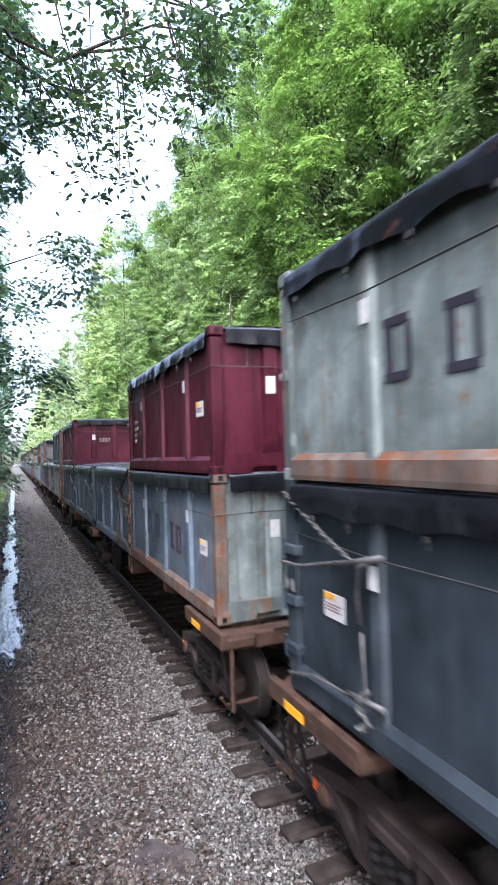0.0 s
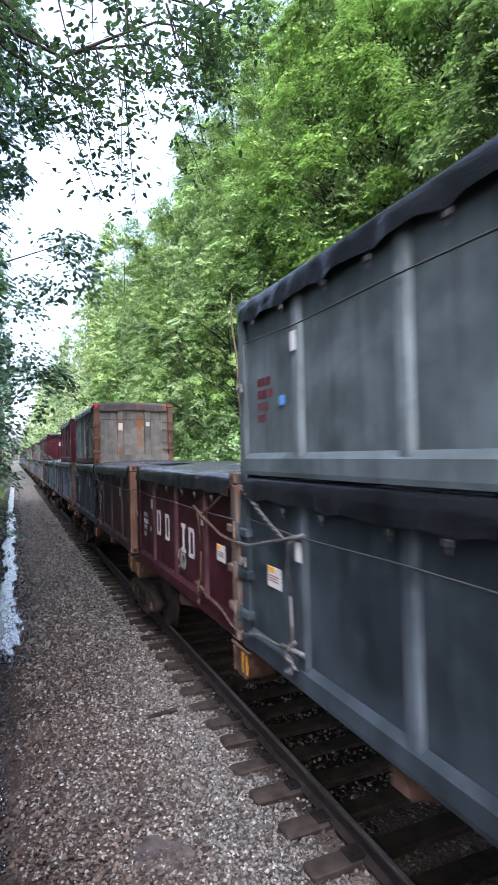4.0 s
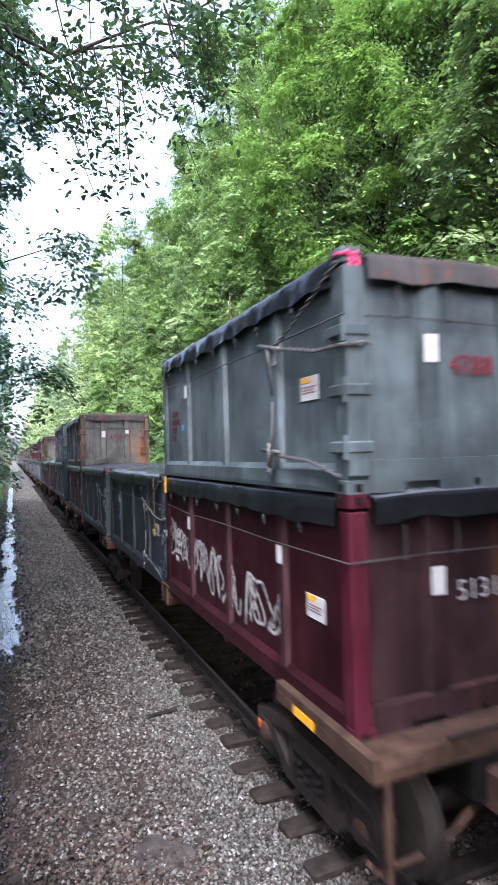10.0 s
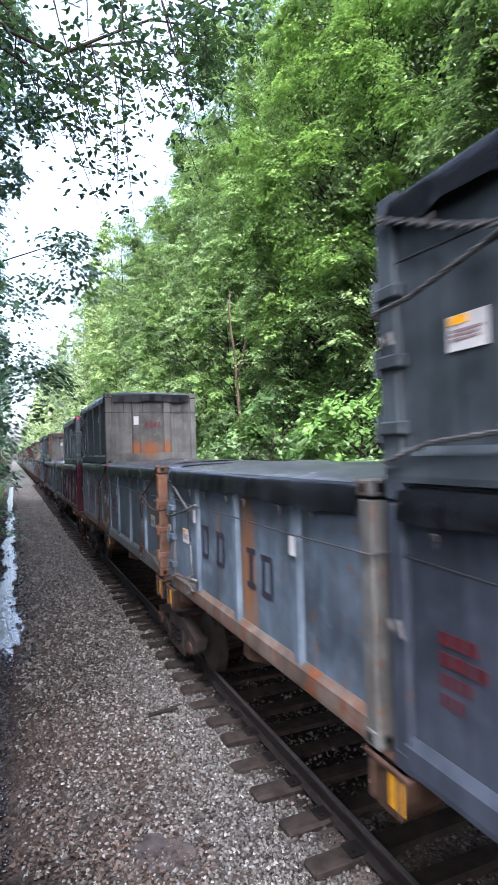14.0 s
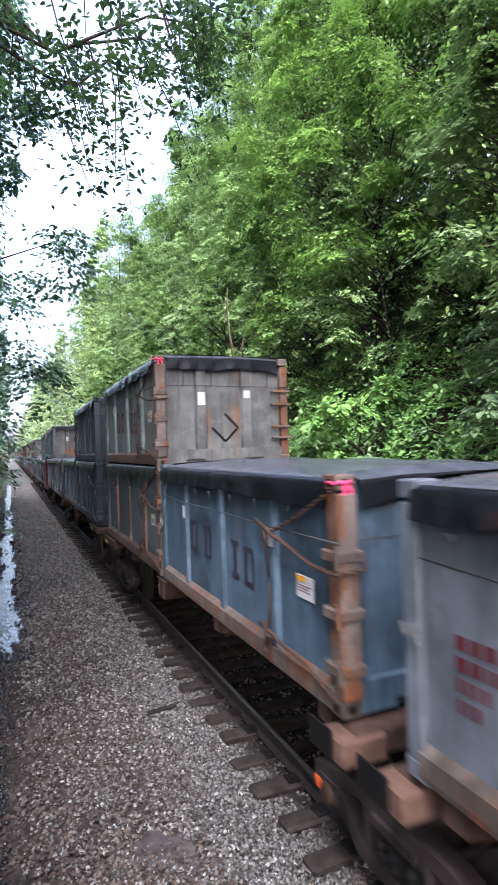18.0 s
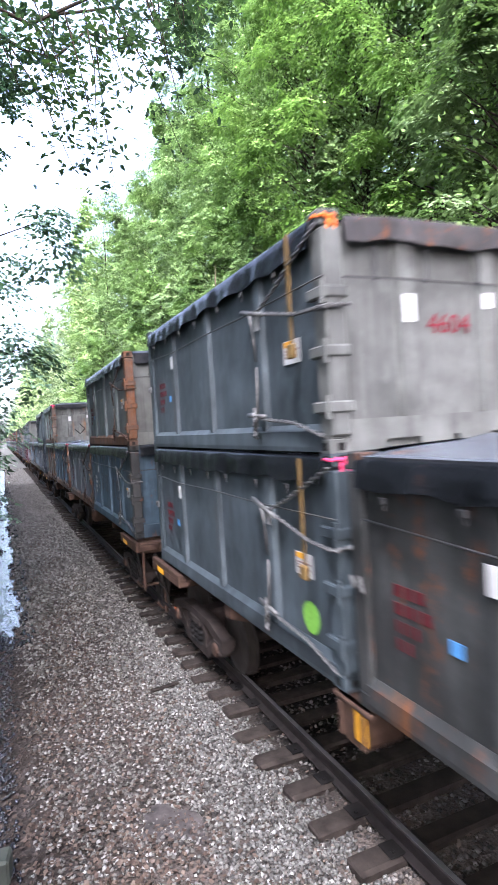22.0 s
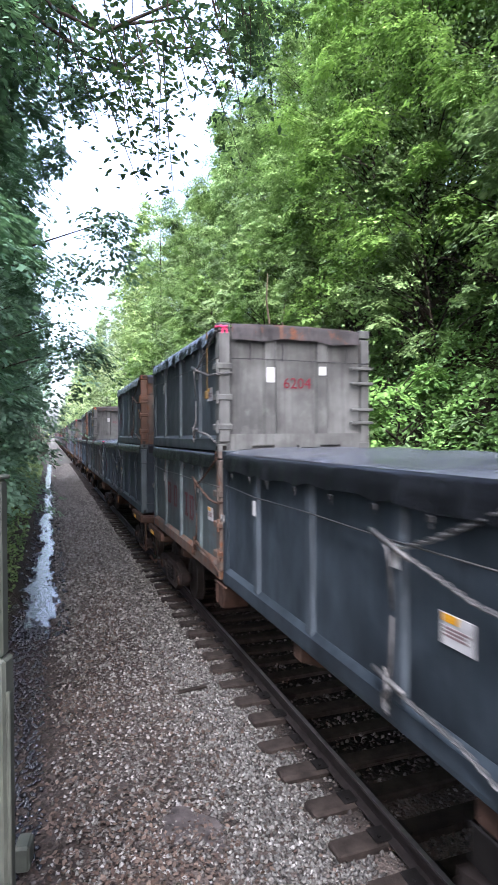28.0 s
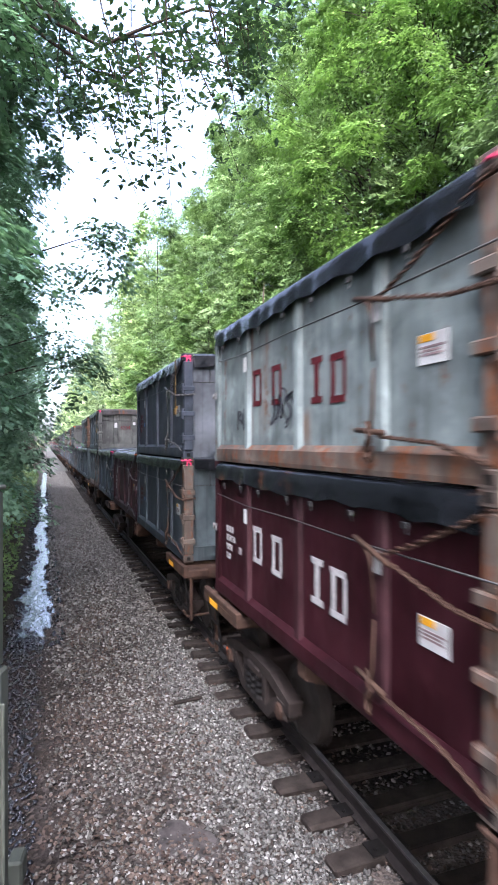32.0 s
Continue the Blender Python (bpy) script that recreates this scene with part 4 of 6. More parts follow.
def overhanging_tree():
    """A tree beside the ditch whose thin limbs hang over the track, its leaves coloured dark as against the sky."""
    rs = np.random.RandomState(3)
    rng = random.Random(3)
    root = new("overhanging_tree")
    part("trunk", Shape().tube([(-3.6, 7.2, 0.6), (-3.5, 7.4, 4), (-3.2, 7.6, 8), (-2.6, 7.8, 11.5)], [0.2, 0.17, 0.13, 0.08], 9).mesh("trunk", M_BARK, True), root)

    def hem(x):
        for (xa, za), (xb, zb) in zip(((-3, 8.2), (0, 7.9), (0.6, 6.6), (1.0, 6.1), (1.5, 6.5), (2.0, 7.3), (3.0, 9.1)), ((0, 7.9), (0.6, 6.6), (1.0, 6.1), (1.5, 6.5), (2.0, 7.3), (3.0, 9.1), (4.2, 10.2))):
            if x <= xb:
                return za + (zb - za) * (x - xa) / (xb - xa)
        return 10.2
    limbs = []
    for k in range(5):
        y = 7.4 + 0.55 * k
        path = [(-3.1, 7.6, 8.4 + 0.5 * k), (-1.2, y, 9.6 + 0.25 * k + rng.uniform(-0.3, 0.3)), (0.8, y + 0.2, 9.9 + rng.uniform(-0.7, 0.4)), (2.2, y + 0.3, 9.9 + rng.uniform(-0.5, 0.4)), (3.6, y + 0.4, 10.3)]
        limbs.append(path)
        bent = []
        for a, b in zip(path, path[1:]):
            for f in (0, 0.33, 0.66):
                bent.append(Vector(a).lerp(Vector(b), f) + Vector((0, rng.uniform(-0.12, 0.12), rng.uniform(-0.13, 0.13))))
        bent.append(Vector(path[-1]))
        part("limb", Shape().tube(bent, [0.046 - 0.038 * i / 12 for i in range(13)], 6).mesh("limb", M_BARK, True), root)
    tips = []
    s = Shape()
    for k in range(86):
        path = limbs[k % 5]
        f = rng.random() * 3.6 + 0.35
        j = int(min(3, f))
        p = Vector(path[j]).lerp(Vector(path[j + 1]), f - j)
        h = hem(p.x)
        reach = rng.random() ** 1.7
        z = p.z - (p.z - h) * reach
        q = Vector((p.x + 0.45 * (p.z - z) * rng.uniform(0.1, 1.2) - 0.1, p.y + rng.uniform(-0.5, 0.5), z))
        m = p.lerp(q, 0.5) + Vector((rng.uniform(-0.15, 0.05), rng.uniform(-0.2, 0.2), 0.14))
        s.tube([p, m, q], [0.014, 0.009, 0.004], 5)
        n = max(1, int((p.z - z) / 0.55))
        for i in range(n + 1):
            tips.append(p.lerp(q, (i + 0.5) / (n + 1)) + Vector((rng.uniform(-0.2, 0.2), rng.uniform(-0.2, 0.2), 0)))
    tagged(part("twig_work", s.mesh("twig_work", M_BARK), root), kind="stuff")
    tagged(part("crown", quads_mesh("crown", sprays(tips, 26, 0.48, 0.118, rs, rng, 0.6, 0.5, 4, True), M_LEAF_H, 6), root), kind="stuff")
    tagged(root, "tree with thin leafy branches hanging over the track, painted silhouette-dark", "tree")


overhanging_tree()


def undergrowth():
    """Vines over the foot of the bank, and weeds along the ditch."""
    rs = np.random.RandomState(5)
    n = 120000
    y = 2 + 48 * rs.uniform(0, 1, n) ** 1.3
    x = 6.3 + 6.6 * rs.uniform(0, 1, n)
    k = 0.5 + 0.3 * np.sin(y * 1.7 + 2 * np.sin(x * 1.1)) * np.cos(x * 1.9 + y * 0.4) + 0.2 * np.sin(y * 4.1 - x * 2.3) * np.sin(x * 3.7 + y)
    z = np.array([ground_z(a, b) for a, b in zip(x, y)])
    c = np.stack([x - 0.7 * k, y, z + 0.08 + 1.5 * k * rs.uniform(0.45, 1, n) ** 0.5], -1)
    lean_out = np.stack([-0.5 * np.ones(n), np.zeros(n), -0.2 * np.ones(n)], -1)
    tagged(new("bank_undergrowth", quads_mesh("bank_undergrowth", leaf_quads(c, 0.14, rs, 0.72, out=lean_out, slim=0.7, six=True), M_LEAF_V, 6)), "dense green vines covering the steep bank", "undergrowth", kind="stuff")
    n = 16000
    y = 7.5 + 60 * rs.uniform(0, 1, n) ** 1.3
    x = -0.75 - 3.2 * rs.uniform(0, 1, n)
    z = np.array([ground_z(a, b) for a, b in zip(x, y)])
    hgt = np.clip((-0.6 - x) * 0.9, 0.1, 1.6)
    c = np.stack([x, y, z + hgt * rs.uniform(0.05, 1, n)], -1)
    tagged(new("ditch_weeds", quads_mesh("ditch_weeds", leaf_quads(c, 0.15, rs, 0.3, slim=0.4), M_GRASS)), "weeds and low shrubs along the ditch", "undergrowth", kind="stuff")


undergrowth()


# ---- steel guard post at the platform edge beside the ditch ----
def guard_post():
    root = new("guard_post")
    part("upper_plate", Shape().box(-0.3, 0.0, -0.06, 0.06, 1.92, 3.14, 0.02).mesh("upper_plate", M_POST), root)
    part("top_cap", Shape().box(-0.32, 0.012, -0.08, 0.08, 3.14, 3.17, 0.012).mesh("top_cap", M_POST), root)
    part("lower_post", Shape().box(-0.28, 0.025, -0.08, 0.08, -0.1, 1.915, 0.02).mesh("lower_post", M_POST), root)
    part("flange", Shape().box(0.025, 0.055, -0.075, -0.05, -0.1, 1.7, 0.006).mesh("flange", M_POST), root)
    root.matrix_basis = pose(-0.27, 4.32, 0.0, 0, 0, -19)
    tagged(root, "algae-stained galvanised steel guard post beside the ditch", "post")
    foot = new("concrete_footing", Shape().box(-0.06, 0.06, -0.1, 0.1, -0.05, 0.16, 0.02).mesh("concrete_footing", M_POST))
    foot.matrix_basis = pose(-0.2, 5.0, 0.0, 0, 0, -10)
    tagged(foot, "small grey concrete footing on the dark soil", "footing")


guard_post()

stake = new("wooden_stake", Shape().tube([(0, 0, -0.2), (0.01, 0, 0.5), (-0.02, 0.02, 1.05)], [0.085, 0.08, 0.07], 8).mesh("wooden_stake", M_BARK))
stake.matrix_basis = pose(-1.2, 33, ground_z(-1.2, 33), 3, -4, 20)
tagged(stake, "short weathered wooden stake standing in weeds beside the ditch", "stake")


# ---- dead wood on the bank ----
def dead_wood():
    root = new("bare_forked_trunk")
    part("stem", Shape().tube([(8.7, 21.5, 2.2), (8.45, 21.2, 4.9), (8.2, 20.9, 7.2), (7.95, 20.75, 8.6), (7.9, 20.5, 9.6)], [0.07, 0.06, 0.05, 0.035, 0.012], 7).mesh("stem", M_DEADWOOD, True), root)
    part("fork", Shape().tube([(8.3, 21.0, 6.3), (8.55, 20.7, 7.5), (8.75, 20.6, 9.1)], [0.05, 0.045, 0.02], 7).mesh("fork", M_DEADWOOD, True), root)
    tagged(root, "pale bare forked trunk among the leaves", "dead tree")
    log = new("fallen_log", Shape().tube([(11.75, 18.9, 6.0), (11.95, 18.1, 6.55), (12.2, 17.3, 6.85), (12.45, 16.5, 7.15)], [0.09, 0.085, 0.07, 0.05], 8).mesh("fallen_log", M_DEADWOOD, True))
    tagged(log, "pale fallen log leaning out of the leafy bank", "log")
    rng = random.Random(6)
    n = 22
    rim = [(0.24 * math.cos(6.283 * i / n) * rng.uniform(0.65, 1.15), 0.36 * math.sin(6.283 * i / n) * rng.uniform(0.65, 1.15)) for i in range(n)]
    scrap = new("plastic_scrap", Shape().prism(rim, 2, 0.0, 0.012).mesh("plastic_scrap", M_SCRAP))
    scrap.matrix_basis = pose(1.16, 4.85, ground_z(1.16, 4.85) + 0.004, 2, -3, 20)
    tagged(scrap, "flattened dark plastic sheet trodden into the gravel", "plastic sheet")


dead_wood()

# ---- the train ----
LEN, WID, HGT = 5.42, 2.44, 1.80
CAR, GAP, MID = 24.76, 0.18, 0.75
FRONT = 4.636
MIDX = 3.50
LOW, HIGH = 1.38, 3.195
HL, HW = LEN / 2, WID / 2


def gone(t):
    """How far the train has rolled at t seconds."""
    return 4.5908 * t + 0.00635 * t * t - 0.00005 * t ** 3


PAINT_COLS = {"charcoal": (0.0142, 0.0192, 0.0236),
              "slate": (0.0365, 0.0470, 0.0500),
              "grey": (0.0570, 0.0585, 0.0545),
              "lilac": (0.0580, 0.0650, 0.0730),
              "blue": (0.0430, 0.0580, 0.0730),
              "pale": (0.0850, 0.1020, 0.1000),
              "teal": (0.0371, 0.0480, 0.0499),
              "maroon": (0.0135, 0.0021, 0.0036),
              "brown": (0.0140, 0.0066, 0.0074),
              "umber": (0.0180, 0.0185, 0.0180),
              "rust": (0.0620, 0.0370, 0.0260),
              "cream": (0.0740, 0.0740, 0.0660),
              "weathered": (0.075, 0.092, 0.088),
              "crimson": (0.030, 0.0038, 0.0085),
              "graphite": (0.0250, 0.0318, 0.0360),
              "indigo": (0.0220, 0.0268, 0.0355),
              "oxblood": (0.0140, 0.0062, 0.0072),
              "azure": (0.0275, 0.0440, 0.0590),
              "ash": (0.0545, 0.0640, 0.0645),
              "tan": (0.0560, 0.0450, 0.0370)}
PAINTS = {
    "charcoal": paint("charcoal_paint", PAINT_COLS["charcoal"], 0.12, 0.45, 0.3),
    "slate": paint("slate_grey_paint", PAINT_COLS["slate"], 0.15, 0.45, 0.3),
    "grey": paint("warm_grey_paint", PAINT_COLS["grey"], 0.15, 0.5, 0.25),
    "lilac": paint("lilac_grey_paint", PAINT_COLS["lilac"], 0.15, 0.5, 0.3),
    "blue": paint("faded_blue_paint", PAINT_COLS["blue"], 0.4, 0.5, 0.4),
    "pale": paint("pale_blue_grey_paint", PAINT_COLS["pale"], 0.45, 0.55, 0.4),
    "teal": paint("teal_grey_paint", PAINT_COLS["teal"], 0.35, 0.55, 0.4),
    "maroon": paint("maroon_paint", PAINT_COLS["maroon"], 0.15, 0.45, 0.2),
    "brown": paint("brown_maroon_paint", PAINT_COLS["brown"], 0.3, 0.5, 0.2),
    "umber": paint("umber_grey_paint", PAINT_COLS["umber"], 0.5, 0.5, 0.3),
    "rust": paint("orange_rusted_paint", PAINT_COLS["rust"], 0.75, 0.6, 0.4, (0.1, 0.042, 0.018)),
    "cream": paint("rusted_cream_paint", PAINT_COLS["cream"], 0.42, 0.6, 0.3, (0.12, 0.045, 0.014)),
    "weathered": paint("weathered_teal_paint", PAINT_COLS["weathered"], 0.48, 0.55, 0.35, (0.1, 0.045, 0.018)),
    "crimson": paint("crimson_paint", PAINT_COLS["crimson"], 0.12, 0.4, 0.2),
    "graphite": paint("graphite_grey_paint", PAINT_COLS["graphite"], 0.12, 0.42, 0.3),
    "indigo": paint("indigo_grey_paint", PAINT_COLS["indigo"], 0.25, 0.45, 0.3),
    "oxblood": paint("dark_oxblood_paint", PAINT_COLS["oxblood"], 0.4, 0.5, 0.25),
    "azure": paint("dark_blue_paint", PAINT_COLS["azure"], 0.4, 0.5, 0.4),
    "stained": paint("rust_stained_grey_paint", PAINT_COLS["grey"], 0.15, 0.5, 0.25, (0.12, 0.045, 0.014), (-0.05, 0.36, 0.33, 0.26)),
    "runny": paint("rust_edged_grey_paint", PAINT_COLS["grey"], 0.3, 0.5, 0.25, (0.12, 0.05, 0.016), (0.98, 0.5, 0.3, 0.85)),
    "ash": paint("ash_grey_paint", PAINT_COLS["ash"], 0.34, 0.5, 0.35, (0.1, 0.042, 0.016)),
    "ochre blue": paint("ochre_streaked_blue_paint", PAINT_COLS["blue"], 0.34, 0.5, 0.4, (0.1, 0.048, 0.016), (1.46, 0.8, 0.1, 1.4, 1)),
    "ochre azure": paint("ochre_stained_blue_paint", PAINT_COLS["blue"], 0.46, 0.5, 0.4, (0.11, 0.05, 0.016), (-0.35, 0.75, 0.24, 1.1, 1)),
    "ochre lilac": paint("ochre_stained_lilac_paint", PAINT_COLS["lilac"], 0.4, 0.5, 0.4, (0.1, 0.046, 0.016), (-1.0, 0.5, 0.34, 0.6, 1)),
    "rust grey": paint("rust_streaked_grey_paint", PAINT_COLS["grey"], 0.42, 0.55, 0.3, (0.1, 0.042, 0.016)),
    "tan": paint("tan_rusted_paint", PAINT_COLS["tan"], 0.7, 0.6, 0.4, (0.10, 0.036, 0.014)),
}
for _k in PAINT_COLS:
    _c = PAINT_COLS[_k]
    PAINTS["worn " + _k] = paint("worn_" + _k + "_paint", tuple(c * 1.2 + 0.005 for c in _c), 0.3, 0.5, 0.35)
TRAIN = []


def tarp_mesh(seed):
    rng = random.Random(seed)
    ph = [rng.uniform(0, 6) for _ in range(6)]
    rows = []
    ny = 96
    for i in range(ny + 1):
        y = -HL + 0.14 + (LEN - 0.28) * i / ny
        pull = abs(math.sin((y - HL + 0.45) * math.pi / 0.7))
        hem = 0.235 + 0.014 * math.sin(y * 1.9 + ph[0]) - 0.03 * pull + 0.005 * math.sin(y * 14 + ph[2])
        fold = 0.012 * pull + 0.006 * math.sin(y * 7.2 + ph[2]) + 0.004 * math.sin(y * 19 + ph[3])
        row = []
        for side in (-1, 1):
            pr = [(HW + 0.028 + fold * 1.6, HGT - hem), (HW + 0.02 + fold, HGT - hem * 0.5), (HW + 0.018, HGT - 0.03), (HW - 0.02, HGT + 0.012)]
            top = [(HW * f, HGT + 0.02 + 0.06 * (1 - f * f) + 0.02 * math.sin(y * 2.7 + f * 3 + ph[4]) + 0.012 * math.sin(y * 6.1 - f * 5 * side + ph[5])) for f in (0.85, 0.55, 0.25)]
            pts = [(side * a, y, b) for a, b in pr + top]
            row = pts + [(0, y, HGT + 0.085 + 0.02 * math.sin(y * 2.1 + ph[4]))] if side < 0 else row + pts[::-1]
        rows.append(row)
    s = Shape().grid(rows)
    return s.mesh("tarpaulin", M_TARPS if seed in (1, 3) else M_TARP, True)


def flap_mesh(seed, mat):
    """The tarpaulin's end, folded down over the end wall in soft pleats."""
    rng = random.Random(seed + 50)
    ph = [rng.uniform(0, 6) for _ in range(4)]
    rows = []
    for j in range(7):
        f = j / 6
        row = []
        for i in range(41):
            x = -HW + 0.2 + (WID - 0.4) * i / 40
            pleat = 0.014 * math.sin(x * 7 + ph[0]) + 0.011 * abs(math.sin(x * 8.5 + ph[1])) + 0.006 * math.sin(x * 23 + ph[2])
            drop = 0.25 + 0.018 * math.sin(x * 5 + ph[3]) - 0.022 * abs(math.sin(x * 5.6 + ph[1]))
            row.append((x, -(HL - 0.14 + 0.155 * min(1, j) + 0.02 * f + pleat * f), HGT + 0.045 + 0.035 * (1 - (x / HW) ** 2) - drop * f - (0.02 if j else 0)))
        rows.append(row)
    return Shape().grid(rows).mesh("end_flap", mat, True)


def side_wall_mesh(mat):
    return Shape().box(-HW + 0.05, -HW + 0.09, -HL + 0.1, HL - 0.1, 0.14, HGT - 0.02, 0.004).mesh("side_wall", mat)


def end_wall_mesh(mat):
    return Shape().box(-HW + 0.1, HW - 0.1, -HL + 0.07, -HL + 0.11, 0.14, HGT - 0.02, 0.004).mesh("end_wall", mat)


def floor_mesh(mat):
    return Shape().box(-HW + 0.1, HW - 0.1, -HL + 0.12, HL - 0.12, 0.1, 0.15, 0.004).mesh("floor", mat)


def rail_mesh(mat):
    """Bottom side rail with a sloping ledge on its top."""
    o = [(-HW, 0.02), (-HW + 0.1, 0.02), (-HW + 0.1, 0.24), (-HW + 0.045, 0.24), (-HW - 0.004, 0.185), (-HW - 0.006, 0.06)]
    return Shape().prism(o, 1, -HL + 0.12, HL - 0.12).mesh("bottom_rail", mat)


def rib_mesh(mat):
    o = [(-0.075, -HW + 0.052), (-0.05, -HW + 0.004), (0.05, -HW + 0.004), (0.075, -HW + 0.052)]
    s = Shape()
    n = len(o)
    for z in (0.2, HGT - 0.03):
        s.v += [(x, y, z) for y, x in o]
    for k in range(n):
        s.f.append((k, (k + 1) % n, n + (k + 1) % n, n + k))
    s.f += [(3, 2, 1, 0), (4, 5, 6, 7)]
    return s.mesh("side_rib", mat)


def end_rib_mesh(mat):
    s = Shape()
    o = [(-0.11, 0.07), (-0.08, 0.015), (0.08, 0.015), (0.11, 0.07)]
    for z in (0.22, HGT - 0.05):
        s.v += [(x, -HL + y, z) for x, y in o]
    for k in range(4):
        s.f.append((k, (k + 1) % 4, 4 + (k + 1) % 4, 4 + k))
    s.f += [(3, 2, 1, 0), (4, 5, 6, 7)]
    return s.mesh("end_rib", mat)


def post_mesh(mat):
    return Shape().box(-0.075, 0.075, -0.075, 0.075, 0.11, HGT - 0.1, 0.012).mesh("corner_post", mat)


def casting_mesh(mat):
    s = Shape().box(-0.09, 0.09, -0.09, 0.09, -0.06, 0.06, 0.01)
    return s.mesh("corner_casting", mat)


def slot_mesh():
    # Thin dark plate drawn for the shade inside the casting's hole.
    return Shape().box(-0.03, 0.03, -0.095, -0.088, -0.03, 0.03, 0.002).mesh("casting_hole", M_DARK)


def end_sill_mesh(mat):
    o = [(-HW + 0.15, 0.26), (-HW + 0.15, 0.09)]
    for x in (-0.88, -0.2, 0.2, 0.88):
        o += [(x - 0.17, 0.09), (x - 0.165, 0.015), (x + 0.165, 0.015), (x + 0.17, 0.09)]
    o += [(HW - 0.15, 0.09), (HW - 0.15, 0.26)]
    s = Shape().prism(o, 1, -HL + 0.005, -HL + 0.1)
    s.box(-HW + 0.15, HW - 0.15, -HL + 0.06, -HL + 0.09, 0.0, 0.1, 0.006)
    return s.mesh("end_sill", mat)


def cable_mesh():
    s = Shape()
    z = 1.33
    pts = [(-HW - 0.012, HL - 0.2, z + 0.05), (-HW - 0.014, HL * 0.5, z), (-HW - 0.014, 0, z + 0.01), (-HW - 0.014, -HL * 0.5, z - 0.01), (-HW - 0.015, -HL - 0.01, z), (-HW * 0.5, -HL - 0.016, z + 0.012), (HW * 0.4, -HL - 0.016, z), (HW, -HL - 0.012, z)]
    s.tube(pts, 0.0075, 6)
    return s.mesh("tie_down_cable", M_WIRE, True)


def strap_mesh():
    s = Shape().tube([(0, 0, 0.02), (0.004, 0.004, -0.02), (0, 0, -0.06)], 0.007, 5)
    s.box(-0.02, 0.004, -0.025, 0.025, -0.02, 0.025, 0.005)
    return s.mesh("tie_hook", M_WIRE)


def end_strap_mesh():
    s = Shape().tube([(0, 0, 0), (0.01, -0.004, -0.12), (0, 0, -0.24)], 0.009, 5)
    s.box(-0.018, 0.018, -0.012, 0.012, -0.26, -0.23, 0.004)
    return s.mesh("tie_hook", M_WIRE)


def hinge_gear(box, postmat, mirror=False):
    """Doors at the rear: second post, hinge straps, binder bar and chains."""
    turn = Matrix.Diagonal((1, -1 if mirror else 1, 1, 1))
    hp = stored(("hp", postmat.name), lambda: Shape().box(-HW + 0.0, -HW + 0.17, -HL - 0.03, -HL + 0.03, 0.14, HGT - 0.1, 0.014).mesh("hinge_post", postmat))
    part("hinge_post", hp, box, at=turn)
    hs = stored(("hs", postmat.name), lambda: Shape().box(-HW - 0.03, -HW + 0.2, -HL - 0.045, -HL + 0.2, -0.045, 0.045, 0.012).tube([(-HW - 0.02, -HL - 0.02, -0.09), (-HW - 0.02, -HL - 0.02, 0.09)], 0.022, 8).mesh("hinge_strap", postmat))
    for z in (0.36, 0.78, 1.22):
        part("hinge_strap", hs, box, at=turn @ pose(0, 0, z))
    hb = stored(("hb", postmat.name), lambda: Shape().box(HW - 0.34, HW + 0.035, -HL - 0.05, -HL + 0.02, -0.022, 0.022, 0.008).mesh("hinge_bar", postmat))
    for z in (0.42, 0.62, 1.02, 1.25):
        part("hinge_bar", hb, box, at=turn @ pose(0, 0, z))
    rusty = postmat.name.startswith(("tan", "orange"))
    links, tone = (M_CHAINR, "brown rusted") if rusty else (M_CHAIN, "galvanised")
    bx, by = -HW - 0.03, -HL + 1.22
    lk = stored(("lever", rusty), lambda: Shape().tube([(bx, by + 0.12, 1.32), (bx - 0.02, by, 1.26), (bx - 0.02, by - 0.03, 1.05), (bx, by - 0.02, 0.85)], [0.012, 0.019, 0.014, 0.01], 7)
                .tube([(bx, by - 0.02, 0.8), (bx, by, 0.5), (bx - 0.01, by + 0.02, 0.3)], [0.009, 0.012, 0.018], 7)
                .tube([(bx, by + 0.25, 1.36), (bx - 0.02, by - 0.25, 1.24)], 0.022, 7)
                .tube([(bx, by + 0.22, 0.36), (bx - 0.02, by - 0.18, 0.33)], 0.022, 7).mesh("binder_lever", links, True))
    part("binder_lever", lk, box, tone + " load binder lever", at=turn)
    c1 = stored(("chain1", rusty), lambda: Shape().rope([(-HW - 0.03, -HL + 0.02, 1.72), (-HW - 0.035, by - 0.5, 1.42), (bx - 0.01, by - 0.1, 1.28)], 0.0115).mesh("chain", links))
    part("chain", c1, box, tone + " twisted steel chain", at=turn)
    c2 = stored(("chain2", rusty), lambda: Shape().rope([(bx - 0.01, by - 0.15, 1.27), (-HW - 0.05, -HL + 0.35, 1.12), (-HW - 0.05, -HL - 0.04, 1.1), (-HW + 0.2, -HL - 0.06, 1.12)], 0.0115).mesh("chain", links))
    part("chain", c2, box, tone + " twisted steel chain", at=turn)
    c3 = stored(("chain3", rusty), lambda: Shape().rope([(bx - 0.01, by - 0.1, 0.31), (-HW - 0.035, -HL + 0.5, 0.26), (-HW - 0.03, -HL + 0.04, 0.14)], 0.011).mesh("chain", links))
    part("chain", c3, box, tone + " twisted steel chain", at=turn)
    clump = stored(("clump", rusty), lambda: Shape().rope([(bx, by + 0.05, 0.42), (bx - 0.05, by - 0.04, 0.3), (bx - 0.01, by + 0.06, 0.2), (bx - 0.05, by - 0.02, 0.14)], 0.017).mesh("chain_tail", links))
    part("chain_tail", clump, box, tone + " loose hanging chain end", at=turn)


